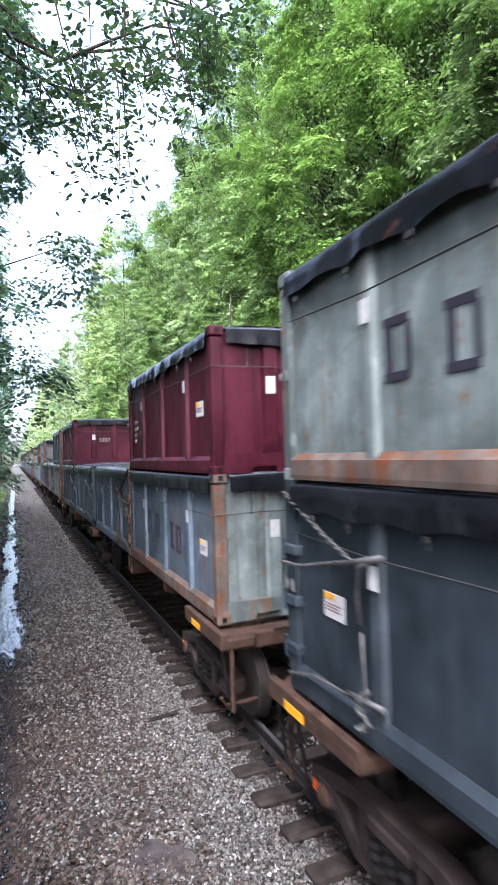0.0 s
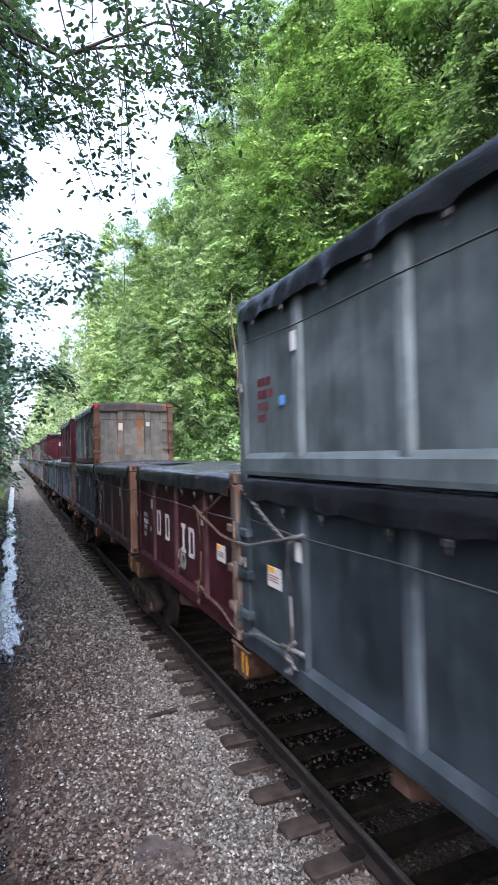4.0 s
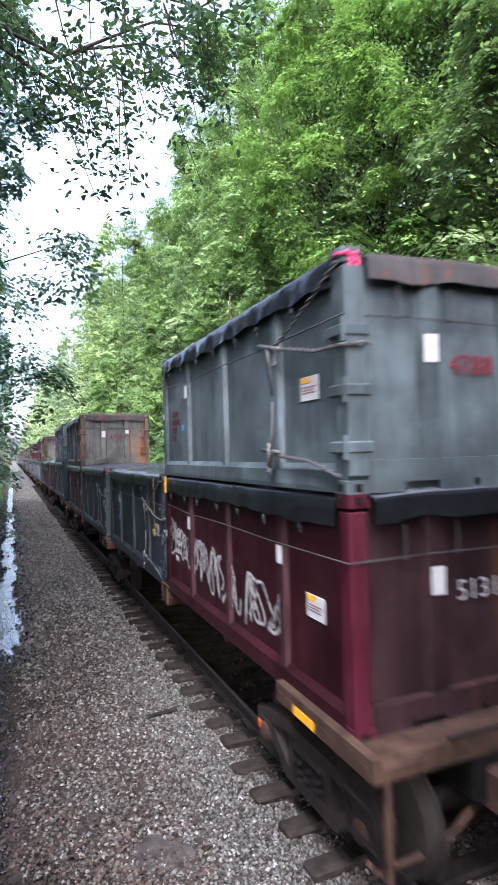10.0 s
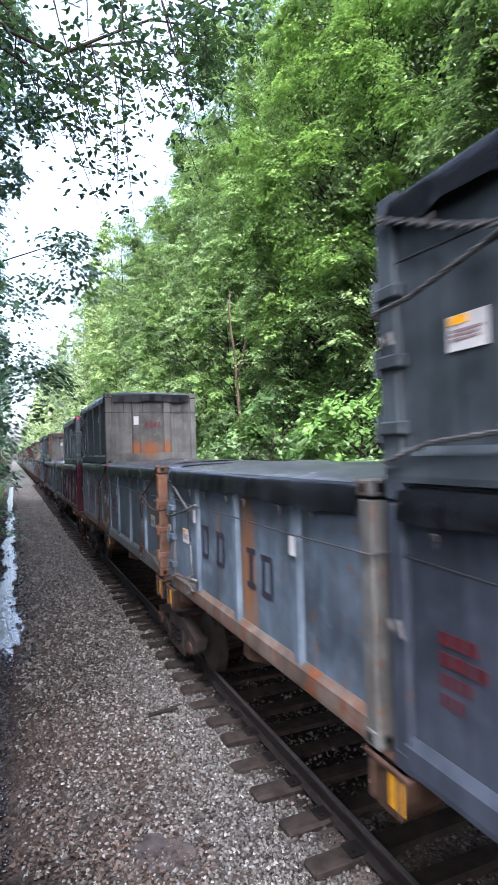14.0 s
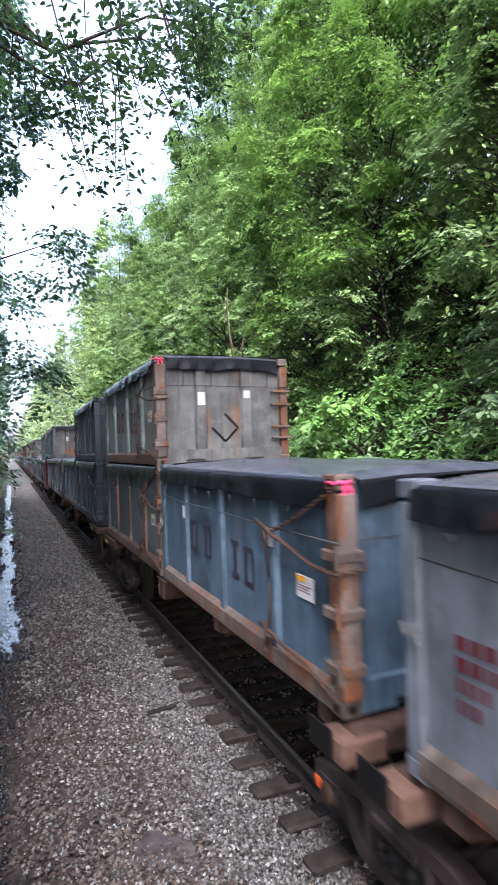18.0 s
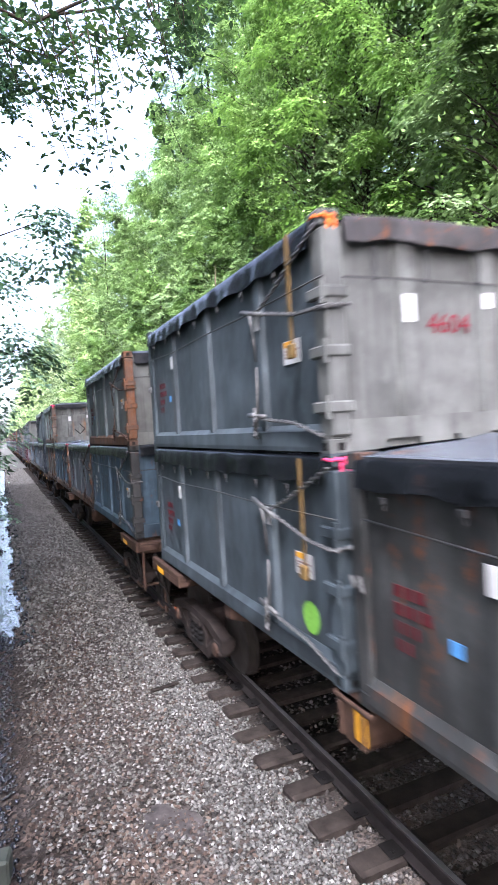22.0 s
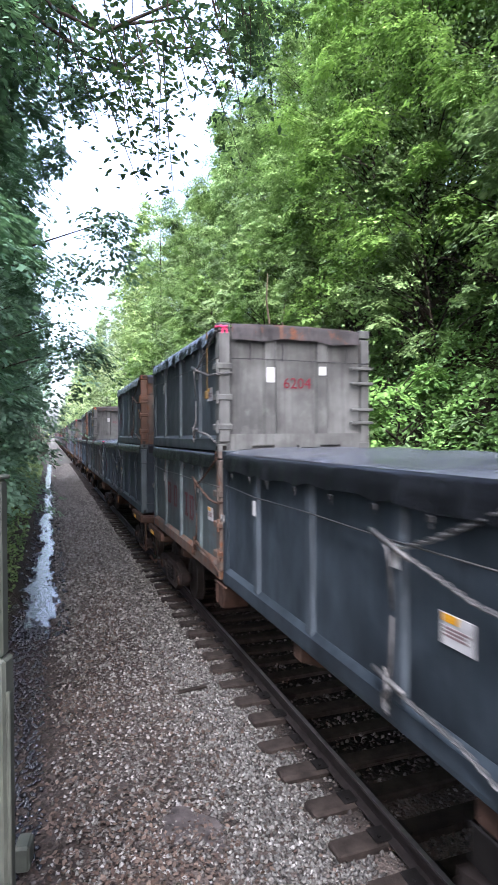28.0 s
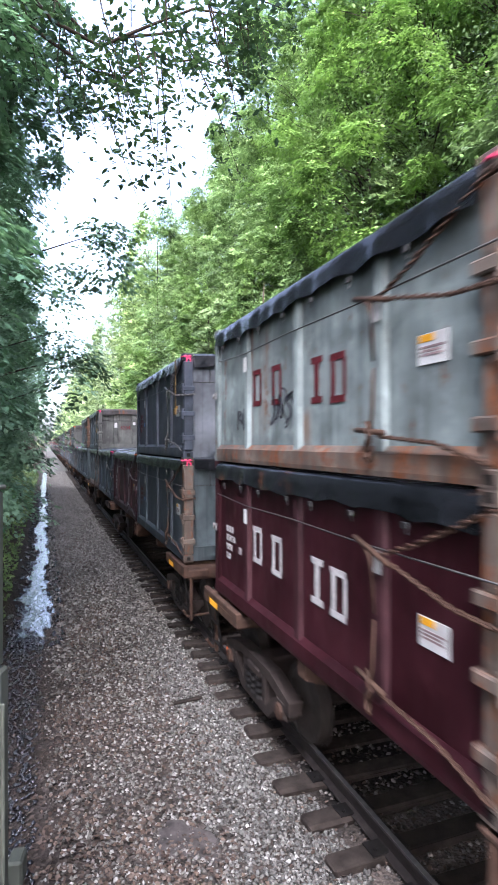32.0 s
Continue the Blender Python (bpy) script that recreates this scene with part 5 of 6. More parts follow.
def label_mesh(key, w, h, mat):
    return stored(("lab", key, w, h), lambda: Shape().box(-0.006, 0.0, -w / 2, w / 2, -h / 2, h / 2, 0.002).mesh(key, mat))


def elabel_mesh(key, w, h, mat):
    return stored(("elab", key, w, h), lambda: Shape().box(-w / 2, w / 2, -0.006, 0.0, -h / 2, h / 2, 0.002).mesh(key, mat))


def bars_mesh(key, widths, h, mat):
    def make():
        s = Shape()
        for i, ws in enumerate(widths):
            y = 0.0
            for w in ws:
                s.box(-0.004, 0, y - w, y, -i * h * 1.5 - h, -i * h * 1.5, 0.001)
                y -= w + 0.035
        return s.mesh("stencil_print", mat)
    return stored(("bars", key, mat.name), make)


def mark_mesh(mat, wide):
    """One tall stencilled block mark: a narrow one with feet or a wide open frame."""
    def make():
        s = Shape()
        if wide:
            s.box(-0.004, 0, 0.06, 0.13, -0.21, 0.21, 0.001).box(-0.004, 0, -0.13, -0.075, -0.16, 0.16, 0.001)
            s.box(-0.0045, 0, -0.11, 0.15, 0.15, 0.21, 0.001).box(-0.0045, 0, -0.11, 0.15, -0.21, -0.15, 0.001)
        else:
            s.box(-0.004, 0, -0.045, 0.045, -0.21, 0.21, 0.001)
            s.box(-0.0045, 0, -0.115, 0.115, 0.15, 0.21, 0.001).box(-0.0045, 0, -0.115, 0.115, -0.21, -0.15, 0.001)
        return s.mesh("block_mark", mat)
    return stored(("mark", mat.name, wide), make)


def scrawl_mesh(seed, mat):
    def make():
        rng = random.Random(seed)
        s = Shape()
        for stroke in range(6):
            y0 = 0.42 - 0.16 * stroke
            a, b, p, q = rng.uniform(0.06, 0.13), rng.uniform(0.16, 0.3), rng.uniform(0, 6), rng.uniform(0, 6)
            u, w = rng.choice((1, 2)), rng.choice((1, 2, 3))
            path = [(y0 - 0.12 * t + a * math.sin(u * 6.28 * t + p), 0.04 * math.sin(stroke) + b * math.sin(w * 3.5 * t + q)) for t in (i / 22 for i in range(23))]
            for (ya, za), (yb, zb) in zip(path, path[1:]):
                d = Vector((yb - ya, zb - za))
                if d.length < 1e-4:
                    continue
                nrm = Vector((-d.y, d.x)).normalized() * 0.017
                k = len(s.v)
                for o, x in ((1, -0.004), (-1, -0.004)):
                    s.v += [(x, ya + nrm.x * o, za + nrm.y * o), (x, yb + nrm.x * o, zb + nrm.y * o)]
                s.f.append((k, k + 1, k + 3, k + 2))
        return s.mesh("spray_tag", mat)
    return stored(("scrawl", seed, mat.name), make)


def number_mesh(text, mat):
    def make():
        c = bpy.data.curves.new("number", "FONT")
        c.body, c.size, c.extrude, c.align_x, c.align_y = text, 0.23, 0.002, "CENTER", "CENTER"
        c.resolution_u = 2
        o = bpy.data.objects.new("number", c)
        scene.collection.objects.link(o)
        me = bpy.data.meshes.new_from_object(o)
        bpy.data.objects.remove(o)
        me.materials.clear()
        me.materials.append(mat)
        return me
    return stored(("num", text, mat.name), make)


def ribbon_mesh(mat):
    """A crumpled knot of flagging tape with two short tails."""
    def make():
        s = Shape()
        s.tube([(-0.11, -0.09, 0.0), (-0.05, -0.11, 0.02), (0.0, -0.105, 0.0), (0.06, -0.11, 0.025), (0.1, -0.1, 0.0)], [0.012, 0.02, 0.026, 0.018, 0.01], 5)
        s.tube([(-0.11, 0.05, 0.01), (-0.115, -0.03, 0.02), (-0.11, -0.09, 0.0)], [0.01, 0.016, 0.012], 5)
        s.grid([[(-0.02, -0.115, 0.0), (0.015, -0.118, 0.0)], [(-0.035, -0.125, -0.07), (0.0, -0.128, -0.06)], [(-0.02, -0.12, -0.17), (0.005, -0.122, -0.16)]])
        s.grid([[(0.0, -0.115, 0.0), (0.035, -0.118, 0.005)], [(0.045, -0.13, -0.06), (0.08, -0.128, -0.045)], [(0.06, -0.12, -0.13), (0.085, -0.12, -0.11)]])
        return s.mesh("ribbon", mat, True)
    return stored(("rib", mat.name), make)


WORDS = {"charcoal": "dark charcoal", "slate": "slate grey", "grey": "warm grey", "lilac": "lilac grey", "blue": "faded blue", "pale": "pale blue-grey",
         "teal": "teal grey", "maroon": "maroon", "azure": "worn dark blue", "indigo": "dark indigo-grey", "oxblood": "dark oxblood brown", "graphite": "graphite grey", "crimson": "dull crimson", "weathered": "rust-streaked teal-grey", "brown": "dark brown-maroon", "umber": "umber grey", "ash": "rust-streaked ash grey", "ochre lilac": "ochre-stained lilac grey", "ochre blue": "ochre-streaked faded blue", "ochre azure": "ochre-stained mottled blue"}


def container(front_y, level, col, post=None, hinge=True, marks=None, number=None, num_mat=None, ribbon=None, stencil=None, scrawl=None,
              sticker=True, strap=False, end_col=None, rail=None, seed=0, detail=2, green=False, sink=0.0, ribs=None, diamond=False, fhinge=False, tag=None, tag_at=(2.95, 0.5, 0.55), tape=False, flap=False, spots=((0.5, 0.85, 1.0), (1.5, 0.75, 1.0), (2.5, 0.66, 1.0), (3.7, 0.6, 1.0))):
    """An open-top steel waste container under a tarpaulin. front_y: its leading end at the start; level: 0 on the car, 1 stacked."""
    box = new("waste_container")
    P = PAINTS[col]
    PP = PAINTS[post or col]
    # Grey and lilac ends on darker boxes hold the ends' brighter light as colour.
    PE = PAINTS[end_col or col]
    PR = PAINTS[rail or col]
    PW = PAINTS[ribs or "worn " + col]
    for turn in (0, 180):
        part("side_wall", stored(("side", col), lambda: side_wall_mesh(P)), box, at=pose(0, 0, 0, 0, 0, turn))
    part("end_wall", stored(("endw", end_col or col), lambda: end_wall_mesh(PE)), box)
    part("end_wall", stored(("endw", col), lambda: end_wall_mesh(P)), box, at=pose(0, 0, 0, 0, 0, 180))
    part("floor", stored(("floor", col), lambda: floor_mesh(P)), box)
    part("bottom_rail", stored(("rail", rail or col), lambda: rail_mesh(PR)), box)
    part("bottom_rail", stored(("rail", rail or col), lambda: rail_mesh(PR)), box, at=pose(0, 0, 0, 0, 0, 180))
    for y in (HL - 1.33, HL - 2.78, HL - 4.23):
        part("side_rib", stored(("srib", ribs or col), lambda: rib_mesh(PW)), box, at=pose(0, y, 0))
    for x in (-0.42, 0.42):
        part("end_rib", stored(("erib", end_col or col), lambda: end_rib_mesh(PE)), box, at=pose(x, 0, 0))
    part("end_sill", stored(("sill", end_col or col), lambda: end_sill_mesh(PE)), box)
    part("end_sill", stored(("sill", col), lambda: end_sill_mesh(P)), box, at=pose(0, 0, 0, 0, 0, 180))
    for sx in (-1, 1):
        for sy in (-1, 1):
            c = (post or col) if sy < 0 else col
            mt = PAINTS[c]
            part("corner_post", stored(("post", c), lambda: post_mesh(mt)), box, at=pose(sx * (HW - 0.078), sy * (HL - 0.078), 0))
            for z in (0.06, HGT - 0.02):
                cs = part("corner_casting", stored(("cast", c), lambda: casting_mesh(mt)), box, at=pose(sx * (HW - 0.088), sy * (HL - 0.088), z))
                if detail > 1 and sx < 0 and sy < 0:
                    part("casting_hole", stored("slot", slot_mesh), cs)
                    part("casting_hole", stored("slot", slot_mesh), cs, at=pose(0, 0, 0, 0, 0, -90))
    part("tarpaulin", stored(("tarp", seed % 5), lambda: tarp_mesh(seed % 5)), box, "black tarpaulin cover with dusty folds, sky sheen painted on top")
    part("end_flap", stored(("flap", seed % 5, flap), lambda: flap_mesh(seed % 5, M_FLAP if flap else M_TARP)), box, "rust-stained tarpaulin end flap" if flap else "black tarpaulin end flap")
    part("end_flap", stored(("flap", seed % 5, False), lambda: flap_mesh(seed % 5, M_TARP)), box, "black tarpaulin end flap", at=pose(0, 0, 0, 0, 0, 180))
    if detail > 0:
        part("tie_down_cable", stored("cable", cable_mesh), box)
        r = random.Random(seed)
        for i in range(7):
            part("tie_hook", stored("hook", strap_mesh), box, at=pose(-HW - 0.02, HL - 0.45 - 0.7 * i + r.uniform(-0.1, 0.1), HGT - 0.27))
        for x in (-0.75, -0.25, 0.3, 0.8):
            part("tie_hook", stored("ehook", end_strap_mesh), box, at=pose(x, -HL - 0.02, HGT - 0.22))
        if hinge:
            hinge_gear(box, PP)
        if fhinge:
            hinge_gear(box, P, True)
        xs = -HW - 0.0
        lab = label_mesh("white_label", 0.1, 0.17, M_LABEL)
        part("white_label", lab, box, at=pose(xs - 0.006, HL - 1.33, 1.2))
        part("white_label", lab, box, at=pose(xs - 0.006, HL - 4.23, 1.22))
        el = elabel_mesh("white_label", 0.13, 0.22, M_LABEL)
        part("white_label", el, box, at=pose(-0.42, -HL + 0.012, 1.12))
        if hinge:
            part("white_label", elabel_mesh("white_label", 0.12, 0.13, M_LABEL), box, at=pose(0.42, -HL + 0.012, 1.2))
        br = stored("bracket", lambda: Shape().tube([(-0.02, 0.1, 0.03), (-0.04, 0.04, -0.03), (-0.02, 0, 0.04), (-0.04, -0.06, -0.05)], 0.014, 6).mesh("pull_handle", M_CHAIN))
        part("pull_handle", br, box, at=pose(-HW, HL - 0.12, 0.92))
        if sticker:
            st = part("warning_sticker", label_mesh("warning_sticker", 0.3, 0.2, M_LABEL), box, at=pose(xs + 0.046, HL - 0.72 if fhinge else -HL + 0.62, 0.86))
            part("sticker_band", label_mesh("sticker_band", 0.14, 0.05, M_YELLOW), st, "yellow printed band", at=pose(-0.004, 0.06, 0.07))
            part("sticker_print", bars_mesh("stk", ((0.24,), (0.2,), (0.22,)), 0.016, M_PRINT), st, at=pose(-0.005, 0.12, 0.02))
        if strap:
            part("webbing_strap", stored("strap", lambda: Shape().box(-HW - 0.045, -HW - 0.036, -HL + 0.43, -HL + 0.48, 0.8, HGT - 0.02, 0.002).box(-HW - 0.07, -HW - 0.03, -HL + 0.40, -HL + 0.51, 0.78, 0.9, 0.01).mesh("webbing_strap", M_STRAP)), box, "frayed tan webbing strap")
        if stencil:
            tagged(part("stencil_print", bars_mesh("id", ((0.075, 0.07, 0.075), (0.075, 0.07, 0.03, 0.07), (0.03, 0.035, 0.03, 0.035), (0.03, 0.03, 0.035)), 0.08, stencil), box, at=pose(xs + 0.046, HL - 0.42, 0.98)), kind="stuff")
            part("small_sticker", label_mesh("small_sticker", 0.1, 0.085, M_STICKER) if stencil is MW else label_mesh("blue_sticker", 0.1, 0.09, M_BLUE), box, "pale square sticker" if stencil is MW else "blue square sticker", at=pose(xs + 0.046, HL - 0.98, 0.72))
        if marks:
            for y, dz in ((HL - 1.62, 0.02), (HL - 2.2, 0.0), (HL - 3.15, -0.05), (HL - 3.56, -0.07)):
                part("block_mark", mark_mesh(marks, y != HL - 3.15), box, at=pose(xs + 0.046, y, 0.88 + dz))
        if scrawl:
            for n, (sy, sz, k) in enumerate(spots):
                tagged(part("spray_tag", scrawl_mesh(seed + n, scrawl), box, at=pose(xs + 0.044, HL - sy, sz) @ Matrix.Diagonal((1, k, k, 1))), kind="stuff")
        if tape:
            part("tape_strip", stored("tape", lambda: Shape().box(-HW - 0.05, -HW - 0.042, HL - 0.27, HL - 0.17, HGT - 0.24, HGT + 0.02, 0.002).mesh("tape_strip", M_YELLOW)), box, "torn yellow tape strip")
        if tag:
            tagged(part("spray_tag", scrawl_mesh(seed + 3, tag), box, at=pose(xs + 0.044, HL - tag_at[0], tag_at[1]) @ Matrix.Diagonal((1, tag_at[2], tag_at[2], 1))), kind="stuff")
        if number:
            part("painted_number", number_mesh(number, num_mat or M_REDPRINT), box, at=pose(0.02, -HL + 0.05, 1.0, 90, 0, 0))
        if ribbon:
            part("ribbon", ribbon_mesh(ribbon), box, at=pose(-HW + 0.07, -HL + 0.07, HGT - 0.03) @ Matrix.Diagonal((0.8, 0.8, 0.8, 1)))
        if diamond:
            bar = stored("dbar", lambda: Shape().box(-0.17, 0.17, -0.006, 0.0, -0.02, 0.02, 0.001).mesh("placard_edge", M_DARK))
            for dx, dz, an in ((-0.12, -0.12, 45), (0.12, -0.12, -45), (0.12, 0.12, 45)):
                part("placard_edge", bar, box, at=pose(0.02 + dx, -HL + 0.066, 0.62 + dz, 0, an, 0))
        if green:
            part("spray_dot", stored("gdot", lambda: Shape().disc((0, 0, 0), 0, ((-0.004, 0.14), (0, 0.14)), 16).mesh("spray_dot", M_GREEN)), box, at=pose(xs + 0.045, -HL + 0.55, 0.42))
    ends = "chained rear doors" if hinge else "plain rear end"
    tagged(box, "%s open-top steel container, black tarpaulin, %s" % (WORDS[col], ends), "container", "containers on the train")
    TRAIN.append((box, MIDX, front_y - HL, (HIGH if level else LOW) - sink))
    return box


# ---- flat cars ----
WHEELS = []


def truck_parts(car, yc, spin):
    """A two-axle truck: cast side frames, bolster, springs and two wheelsets."""
    def frame_shape():
        s = Shape()
        s.prism([(-1.1, 0.40), (-1.1, 0.55), (-0.55, 0.68), (0.55, 0.68), (1.1, 0.55), (1.1, 0.40), (0.95, 0.40), (0.85, 0.48), (0.45, 0.57), (-0.45, 0.57), (-0.85, 0.48), (-0.95, 0.40)], 0, -0.08, 0.08)
        s.prism([(-0.86, 0.42), (-0.46, 0.12), (0.46, 0.12), (0.86, 0.42), (0.72, 0.47), (0.4, 0.24), (-0.4, 0.24), (-0.72, 0.47)], 0, -0.07, 0.07)
        for sy in (-1, 1):
            s.box(-0.075, 0.075, sy * 0.34 - 0.05, sy * 0.34 + 0.05, 0.2, 0.6, 0.015)
            s.box(-0.09, 0.09, sy * 0.875 - 0.13, sy * 0.875 + 0.13, 0.30, 0.52, 0.03)
        s.box(-0.1, 0.1, -0.26, 0.26, 0.47, 0.6, 0.03)
        return s.mesh("side_frame", M_TRUCK)
    side = stored("sideframe", frame_shape)
    cap = stored("bearing", lambda: Shape().disc((0, 0, 0), 0, ((-0.13, 0.05), (-0.12, 0.085), (-0.05, 0.1), (0.04, 0.1)), 14).mesh("bearing_cap", M_RUST))
    win = stored("springs", lambda: Shape().tube([(-0.02, 0, 0.23), (-0.02, 0, 0.27), (-0.02, 0, 0.31), (-0.02, 0, 0.35), (-0.02, 0, 0.39), (-0.02, 0, 0.43), (-0.02, 0, 0.48)], [0.07, 0.05, 0.07, 0.05, 0.07, 0.05, 0.07], 10).mesh("coil_spring", M_DARK))
    for sx in (-1, 1):
        sf = part("side_frame", side, car, at=pose(sx * 1.0, yc, 0.17))
        for dy in (-0.875, 0.875):
            part("bearing_cap", cap, sf, at=pose(0, dy, 0.38, 0, 0, 0 if sx < 0 else 180))
        for dy in (-0.17, 0.0, 0.17):
            part("coil_spring", win, sf, at=pose(sx * 0.03, dy, 0))
        part("truck_reflector", stored("trefl", lambda: Shape().box(-0.085, -0.072, -0.07, 0.07, -0.05, 0.05, 0.004).mesh("truck_reflector", M_ORANGE)), sf, at=pose(0, 1.02, 0.38, 0, 0, 0 if sx < 0 else 180))
    part("truck_bolster", stored("bolster", lambda: Shape().box(-1.05, 1.05, -0.18, 0.18, 0.55, 0.85, 0.04).mesh("truck_bolster", M_TRUCK)), car, at=pose(0, yc, 0.0))
    rings = ((-0.08, 0.1), (-0.07, 0.28), (-0.05, 0.39), (-0.06, 0.40), (-0.055, 0.425), (0.055, 0.43), (0.06, 0.455), (0.085, 0.455), (0.08, 0.38), (0.03, 0.28), (0.06, 0.1))
    ws = stored("wheelset", lambda: Shape().tube([(-1.02, 0, 0), (1.02, 0, 0)], 0.08, 10).disc((-0.75, 0, 0), 0, rings, 28).disc((0.75, 0, 0), 0, tuple((-o, r) for o, r in rings[::-1]), 28)
                .box(-0.835, -0.82, -0.05, 0.05, 0.17, 0.3, 0.01).mesh("wheelset", M_WHEEL))
    rim = stored("rim", lambda: Shape().disc((-0.75, 0, 0), 0, ((0.087, 0.40), (0.088, 0.452), (0.0865, 0.452), (0.086, 0.40)), 28).mesh("wheel_rim", M_TREAD))
    for dy in (-0.875, 0.875):
        w = part("wheelset", ws, car, at=pose(0, yc + dy, 0.605))
        part("wheel_rim", rim, w, "bright worn inner wheel rim")
        if spin:
            WHEELS.append((w, yc + dy))


def flat_car(front_y, spin, timber):
    """A two-unit articulated skeleton flat car; its origin lies under the leading container's end."""
    car = new("flat_car")
    u1 = (0.25, -2 * LEN - GAP - 0.1)
    u2 = (-2 * LEN - GAP - MID + 0.1, -4 * LEN - 2 * GAP - MID - 0.25)
    for a, b in (u1, u2):
        part("centre_sill", Shape().box(-0.35, 0.35, b, a, 0.78, 1.3, 0.03).mesh("centre_sill", M_DARK), car)
        for f in (0.04, 0.27, 0.5, 0.73, 0.96):
            y = a + (b - a) * f
            part("cross_bearer", stored("xb", lambda: Shape().prism([(-1.18, 1.36), (1.18, 1.36), (1.18, 1.22), (0.4, 0.95), (-0.4, 0.95), (-1.18, 1.22)], 1, -0.09, 0.09).mesh("cross_bearer", M_RUST)), car, at=pose(0, y, 0))
        part("floor_plate", stored(("fp", round(a - b, 2)), lambda: Shape().box(-0.6, 0.6, -(a - b) / 2, (a - b) / 2, 1.28, 1.33, 0.01).mesh("floor_plate", M_DARK)), car, at=pose(0, (a + b) / 2, 0))
    # hanging brackets with yellow plates under the joints between containers
    br = stored("jbr", lambda: Shape().prism([(-0.2, 0.0), (0.2, 0.0), (0.17, -0.2), (0.1, -0.33), (-0.1, -0.33), (-0.17, -0.2)], 0, -0.05, 0.3).box(-0.075, 0.0, -0.24, 0.24, -0.035, 0.0, 0.008).box(-0.085, -0.045, -0.16, -0.13, -0.3, -0.04, 0.006).box(-0.085, -0.045, 0.13, 0.16, -0.3, -0.04, 0.006).mesh("pedestal", M_RUST))
    yp = stored("jyp", lambda: Shape().box(-0.058, -0.05, -0.07, 0.07, -0.27, -0.05, 0.003).mesh("yellow_reflector", M_YELLOW))
    for y in (-LEN - GAP / 2, -3 * LEN - 1.5 * GAP - MID):
        p = part("pedestal", br, car, at=pose(-1.17, y, 1.36))
        if not timber:
            part("yellow_reflector", yp, p, at=pose(0, -0.1, 0))
        part("pedestal", br, car, at=pose(1.17, y, 1.36, 0, 0, 180))
    # timber-faced end beams at the articulation and the couplers
    beam = stored("beam", lambda: Shape().box(-1.2, 1.2, -0.13, 0.13, -0.2, 0.0, 0.02).mesh("end_beam", M_RUST))
    block = stored("blk", lambda: Shape().box(-0.34, 0.05, -0.16, 0.16, -0.22, -0.02, 0.02).mesh("timber_block", M_WOOD))
    plate = stored("bpl", lambda: Shape().box(-0.36, -0.34, -0.02, 0.32, -0.2, 0.02, 0.004).mesh("side_plate", M_DARK))
    for y in (-2 * LEN - GAP - 0.02, -2 * LEN - GAP - MID + 0.05):
        e = part("end_beam", beam, car, at=pose(0, y, 1.34))
        if timber:
            part("timber_block", block, e, at=pose(-1.0, 0, 0))
            part("side_plate", plate, e, at=pose(-1.0, 0, 0))
        else:
            p = part("pedestal", br, car, at=pose(-1.17, y, 1.36))
            part("yellow_reflector", yp, p)
    for y, s in ((0.12, 1), (-4 * LEN - 2 * GAP - MID - 0.12, -1)):
        e = part("end_beam", beam, car, at=pose(0, y, 1.33))
        sill = part("end_platform", stored("plat", lambda: Shape().box(-1.3, -0.85, -1.3, 0.2, -0.13, 0.0, 0.02).box(-1.3, -1.22, -1.3, 0.2, -0.02, 0.06, 0.01).mesh("end_platform", M_RUST)), car, at=pose(0, y, 1.31) if s > 0 else pose(0, y + 1.1, 1.31))
        part("yellow_reflector", stored("yr2", lambda: Shape().box(-1.312, -1.302, -0.5, -0.15, -0.1, -0.02, 0.003).mesh("yellow_reflector", M_YELLOW)), sill)
        step = stored("step", lambda: Shape().tube([(0, -0.2, 0), (0, -0.2, -0.65), (0, 0.2, -0.65), (0, 0.2, 0)], 0.02, 6).tube([(0, -0.2, -0.33), (0, 0.2, -0.33)], 0.018, 6).mesh("sill_step", M_DARK))
        part("sill_step", step, car, at=pose(-1.27, y - (0.1 if s > 0 else -0.1), 1.26, 0, -8, 0))
        part("draft_gear", stored("draft", lambda: Shape().box(-0.25, 0.25, -0.35, 0.35, 0.72, 1.05, 0.03).tube([(0, -0.3, 0.88), (0, 0.95, 0.88)], 0.09, 8).box(-0.18, 0.2, 0.7, 1.02, 0.72, 1.02, 0.05).mesh("coupler", M_RUST)), car, at=pose(0, y + s * 0.1, 0, 0, 0, 0 if s > 0 else 180))
        part("uncoupling_rod", stored("urod", lambda: Shape().tube([(-1.28, 0.1, 0.62), (-1.2, 0.14, 0.5), (-0.6, 0.16, 0.52), (-0.1, 0.2, 0.8)], 0.022, 6).box(-1.18, -1.13, 0.02, 0.07, 0.45, 1.3, 0.012).mesh("uncoupling_rod", M_RUST)), car, at=pose(0, y, 0) if s > 0 else pose(0, y - 0.2, 0))
    truck_parts(car, -1.18, spin)
    truck_parts(car, -2 * LEN - GAP - MID / 2, spin)
    truck_parts(car, -4 * LEN - 2 * GAP - MID + 1.05, spin)
    tagged(car, "rust-brown articulated skeleton flat car carrying stacked containers", "flat car", "cars of the train")
    TRAIN.append((car, MIDX, front_y, 0.0))
    return car


R, MW, MM, MB = M_MAROONPRINT, M_WHITEPRINT, M_MAROONPRINT, M_BLACKPRINT
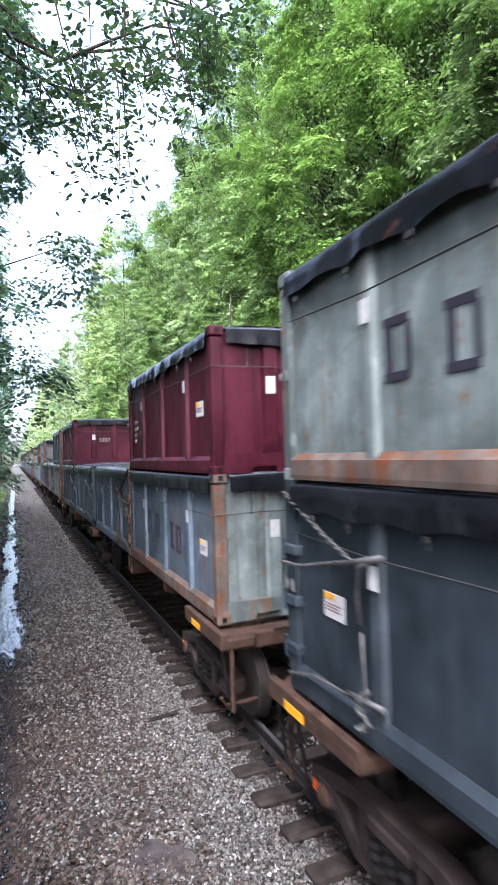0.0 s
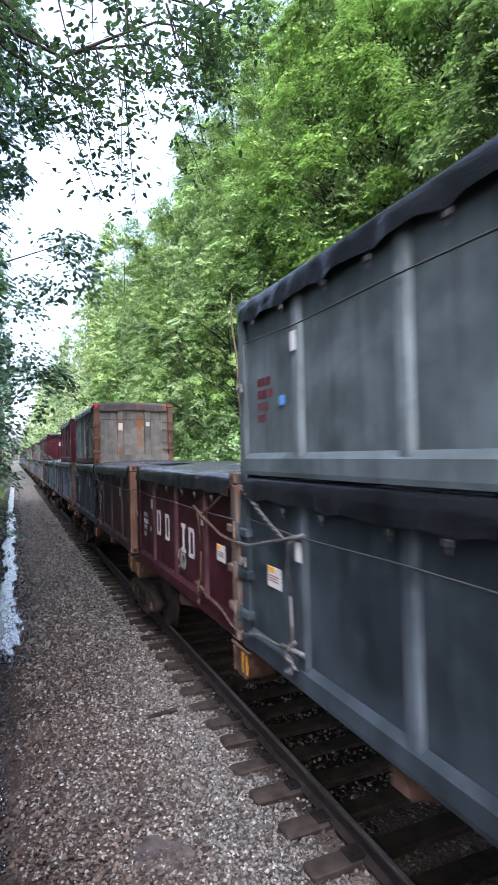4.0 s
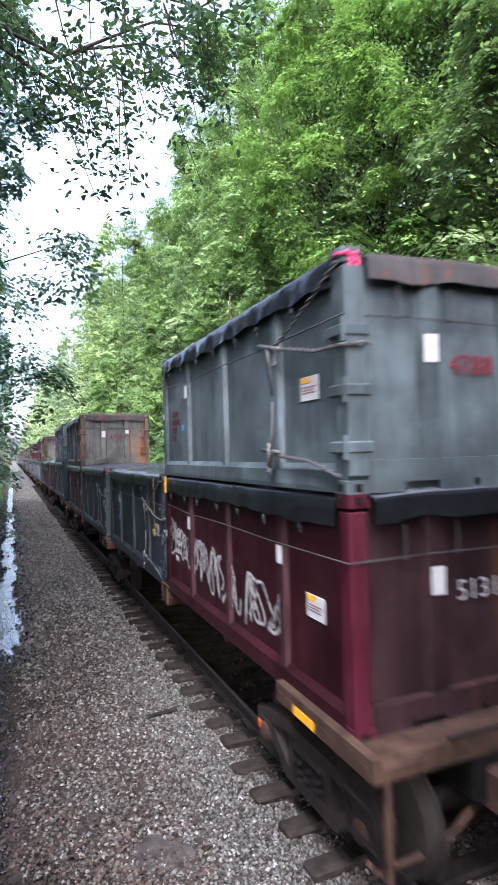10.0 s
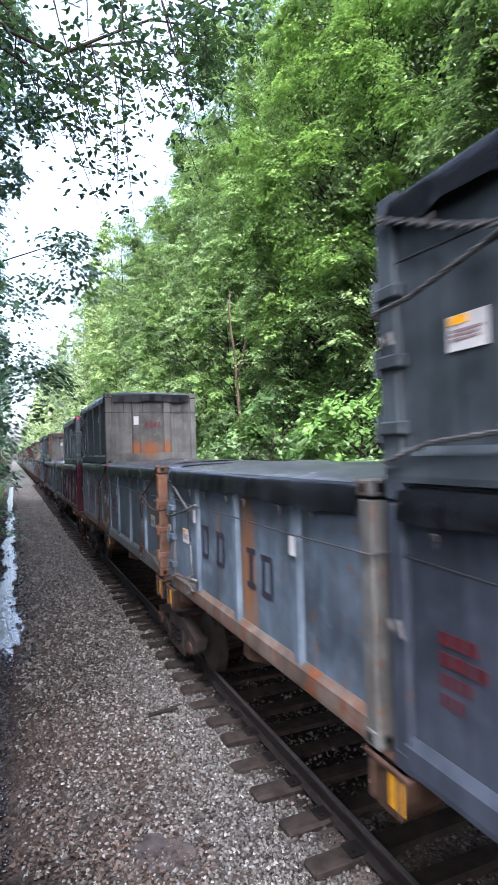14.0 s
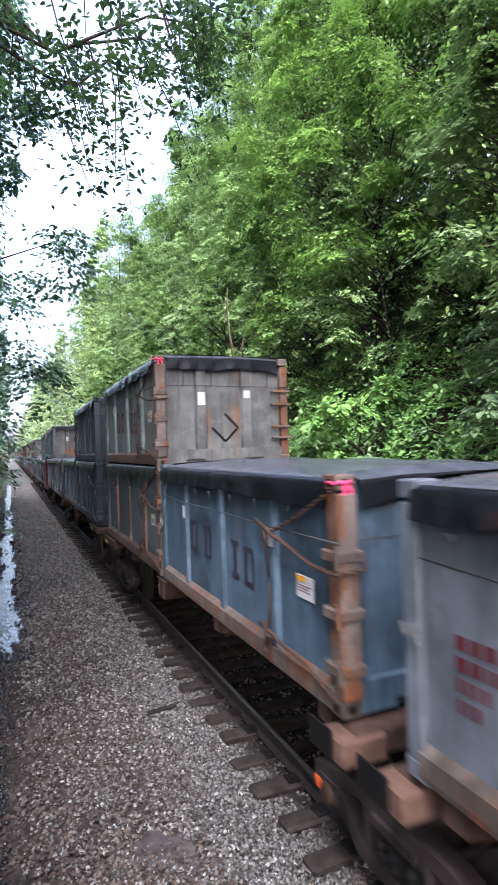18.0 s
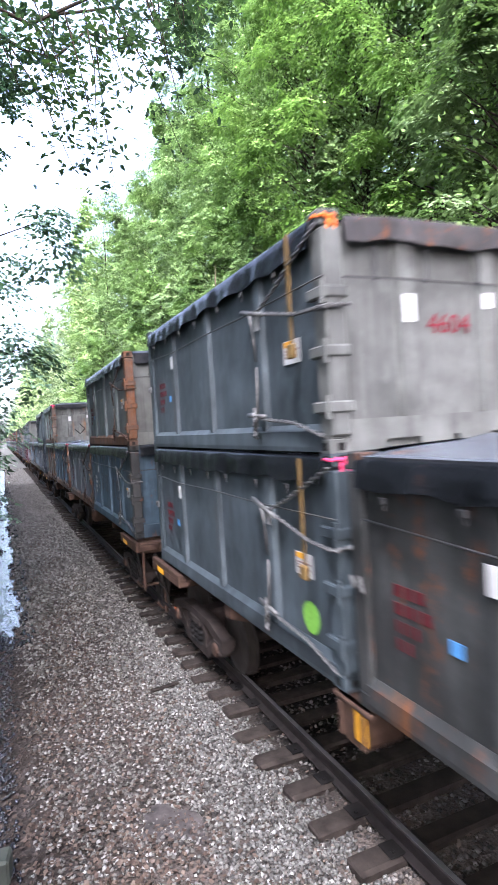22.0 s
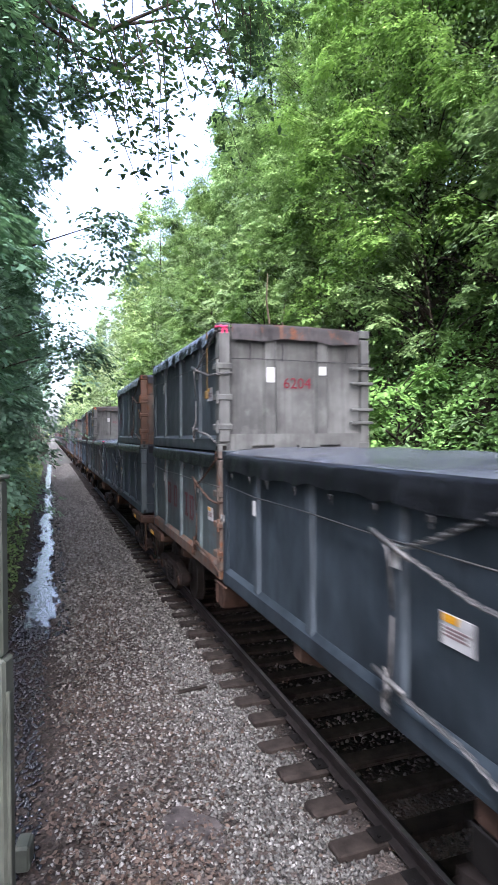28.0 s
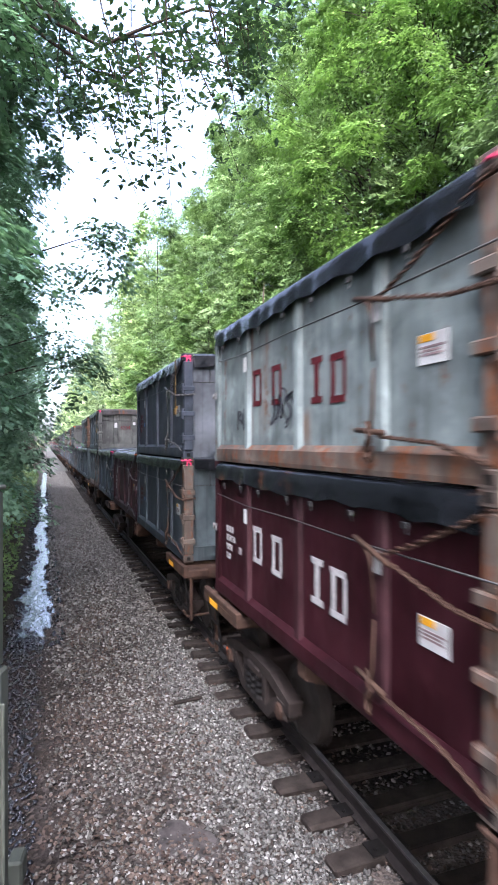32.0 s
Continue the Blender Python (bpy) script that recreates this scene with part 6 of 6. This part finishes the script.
# per car: A, A on top, B, C, D, D on top
CONSIST = {
    -1: [dict(col="charcoal"), dict(col="crimson", number="5337", num_mat=MW, hinge=False), dict(col="slate"), dict(col="blue", post="rust"),
         dict(col="blue", post="tan", hinge=False, marks=MB, end_col="weathered", rail="tan"), dict(col="crimson", hinge=False, stencil=MW)],
    0: [dict(col="charcoal", hinge=False, fhinge=True), dict(col="weathered", post="rust", ribbon=M_PINK, marks=MB, tag=MB, tag_at=(3.75, 0.6, 0.75), flap=True, end_col="cream", rail="tan"),
        dict(col="oxblood", post="rust", hinge=False, fhinge=True), dict(col="maroon", post="tan", marks=MW, tag=MW, stencil=MW),
        dict(col="charcoal", hinge=False, fhinge=True), dict(col="slate", stencil=R, end_col="lilac")],
    1: [dict(col="brown", post="tan", hinge=False, stencil=MW), dict(col="graphite", post="tan", end_col="runny", flap=True, number="4768", stencil=R),
        dict(col="charcoal", ribbon=M_PINK, post="slate"), dict(col="charcoal", strap=True, stencil=R),
        dict(col="maroon", hinge=False, scrawl=MW, stencil=MW, tape=True, number="5131", num_mat=MW, end_col="brown", post="crimson"), dict(col="slate", ribbon=M_PINK, stencil=R, number="4788", flap=True)],
    2: [dict(col="ochre lilac", post="tan", marks=MM, rail="tan", ribs="worn lilac", ribbon=M_PINK), dict(col="graphite", hinge=False, fhinge=True, end_col="stained", post="grey", number="4347", stencil=R),
        dict(col="ochre blue", post="rust", stencil=MM, rail="ash", ribs="worn blue"), dict(col="ochre azure", post="rust grey", hinge=False, fhinge=True, marks=MB, rail="tan", ribs="worn blue"),
        dict(col="indigo", stencil=R), dict(col="graphite", hinge=False, fhinge=True)],
    3: [dict(col="slate", post="tan", ribs="tan", rail="tan"), dict(col="weathered", post="tan", rail="tan", marks=MM, ribbon=M_PINK, end_col="rust grey", diamond=True),
        dict(col="azure", post="tan", rail="tan", marks=MB, ribbon=M_PINK), dict(col="lilac", post="tan", rail="tan", stencil=R, ribbon=M_PINK),
        dict(col="azure", marks=MB, stencil=MW, post="umber"), dict(col="ash", post="rust", stencil=R, rail="rust", end_col="grey", number="5426")],
    4: [dict(col="graphite", stencil=R, ribbon=M_PINK, green=True, strap=True), dict(col="graphite", post="grey", ribbon=M_ORIBBON, end_col="grey", number="4604", strap=True, stencil=R, flap=True),
        dict(col="umber", post="slate", ribbon=M_PINK, stencil=R, flap=True), dict(col="charcoal", stencil=R), dict(col="charcoal", hinge=False, fhinge=True, post="slate"),
        dict(col="slate", post="rust", stencil=R, end_col="tan")],
    5: [dict(col="teal", post="tan", marks=MM, rail="tan"), dict(col="graphite", post="grey", end_col="grey", number="6204", ribbon=M_PINK, strap=True, flap=True),
        dict(col="charcoal", ribbon=M_PINK), dict(col="maroon", ribbon=M_ORIBBON, stencil=MW), dict(col="charcoal", post="tan", end_col="slate", ribbon=M_PINK, stencil=R),
        dict(col="indigo", ribbon=M_PINK, strap=True, stencil=R, end_col="lilac")],
    6: [dict(col="maroon", post="tan", marks=MW, stencil=MW), dict(col="pale", post="tan", ribbon=M_PINK, marks=MM, scrawl=MB, spots=((1.1, 0.55, 0.5), (2.35, 0.62, 0.7)), rail="tan"), dict(col="charcoal")],
}


def build_train():
    rng = random.Random(77)
    offs = (0, 0, -LEN - GAP, -2 * LEN - GAP - MID, -3 * LEN - 2 * GAP - MID, -3 * LEN - 2 * GAP - MID)
    lev = (0, 1, 0, 0, 0, 1)
    seed = 0
    for k in range(-9, 7):
        fy = FRONT - CAR * k
        flat_car(fy, -1 <= k, k % 2 == 1)
        rows = CONSIST.get(k)
        detail = 2
        if rows is None:
            cols = ["charcoal", "slate", "blue", "maroon", "lilac", "brown", "teal", "grey"]
            rows = []
            for i in range(6):
                c = rng.choice(cols)
                rows.append(dict(col=c, post=rng.choice([c, "tan", "rust"]), hinge=rng.random() < 0.6, end_col=rng.choice([None, "grey"])))
            detail = 1 if k >= -3 else 0
        for i, kw in enumerate(rows):
            seed += 1
            container(fy + offs[i], lev[i], seed=seed, detail=detail, sink=0.1 if k == 1 else 0.0, **kw)


build_train()


def motions():
    times = [2 * i for i in range(17)]
    for ob, x, y, z in TRAIN:
        walk(ob, [(t, pose(x, y + gone(t), z)) for t in times])
    steps = [i * 4 / 30 for i in range(241)]
    for w, y in WHEELS:
        walk(w, [(t, pose(0, y, 0.605, -math.degrees(gone(t) / 0.43), 0, 0)) for t in steps])


motions()
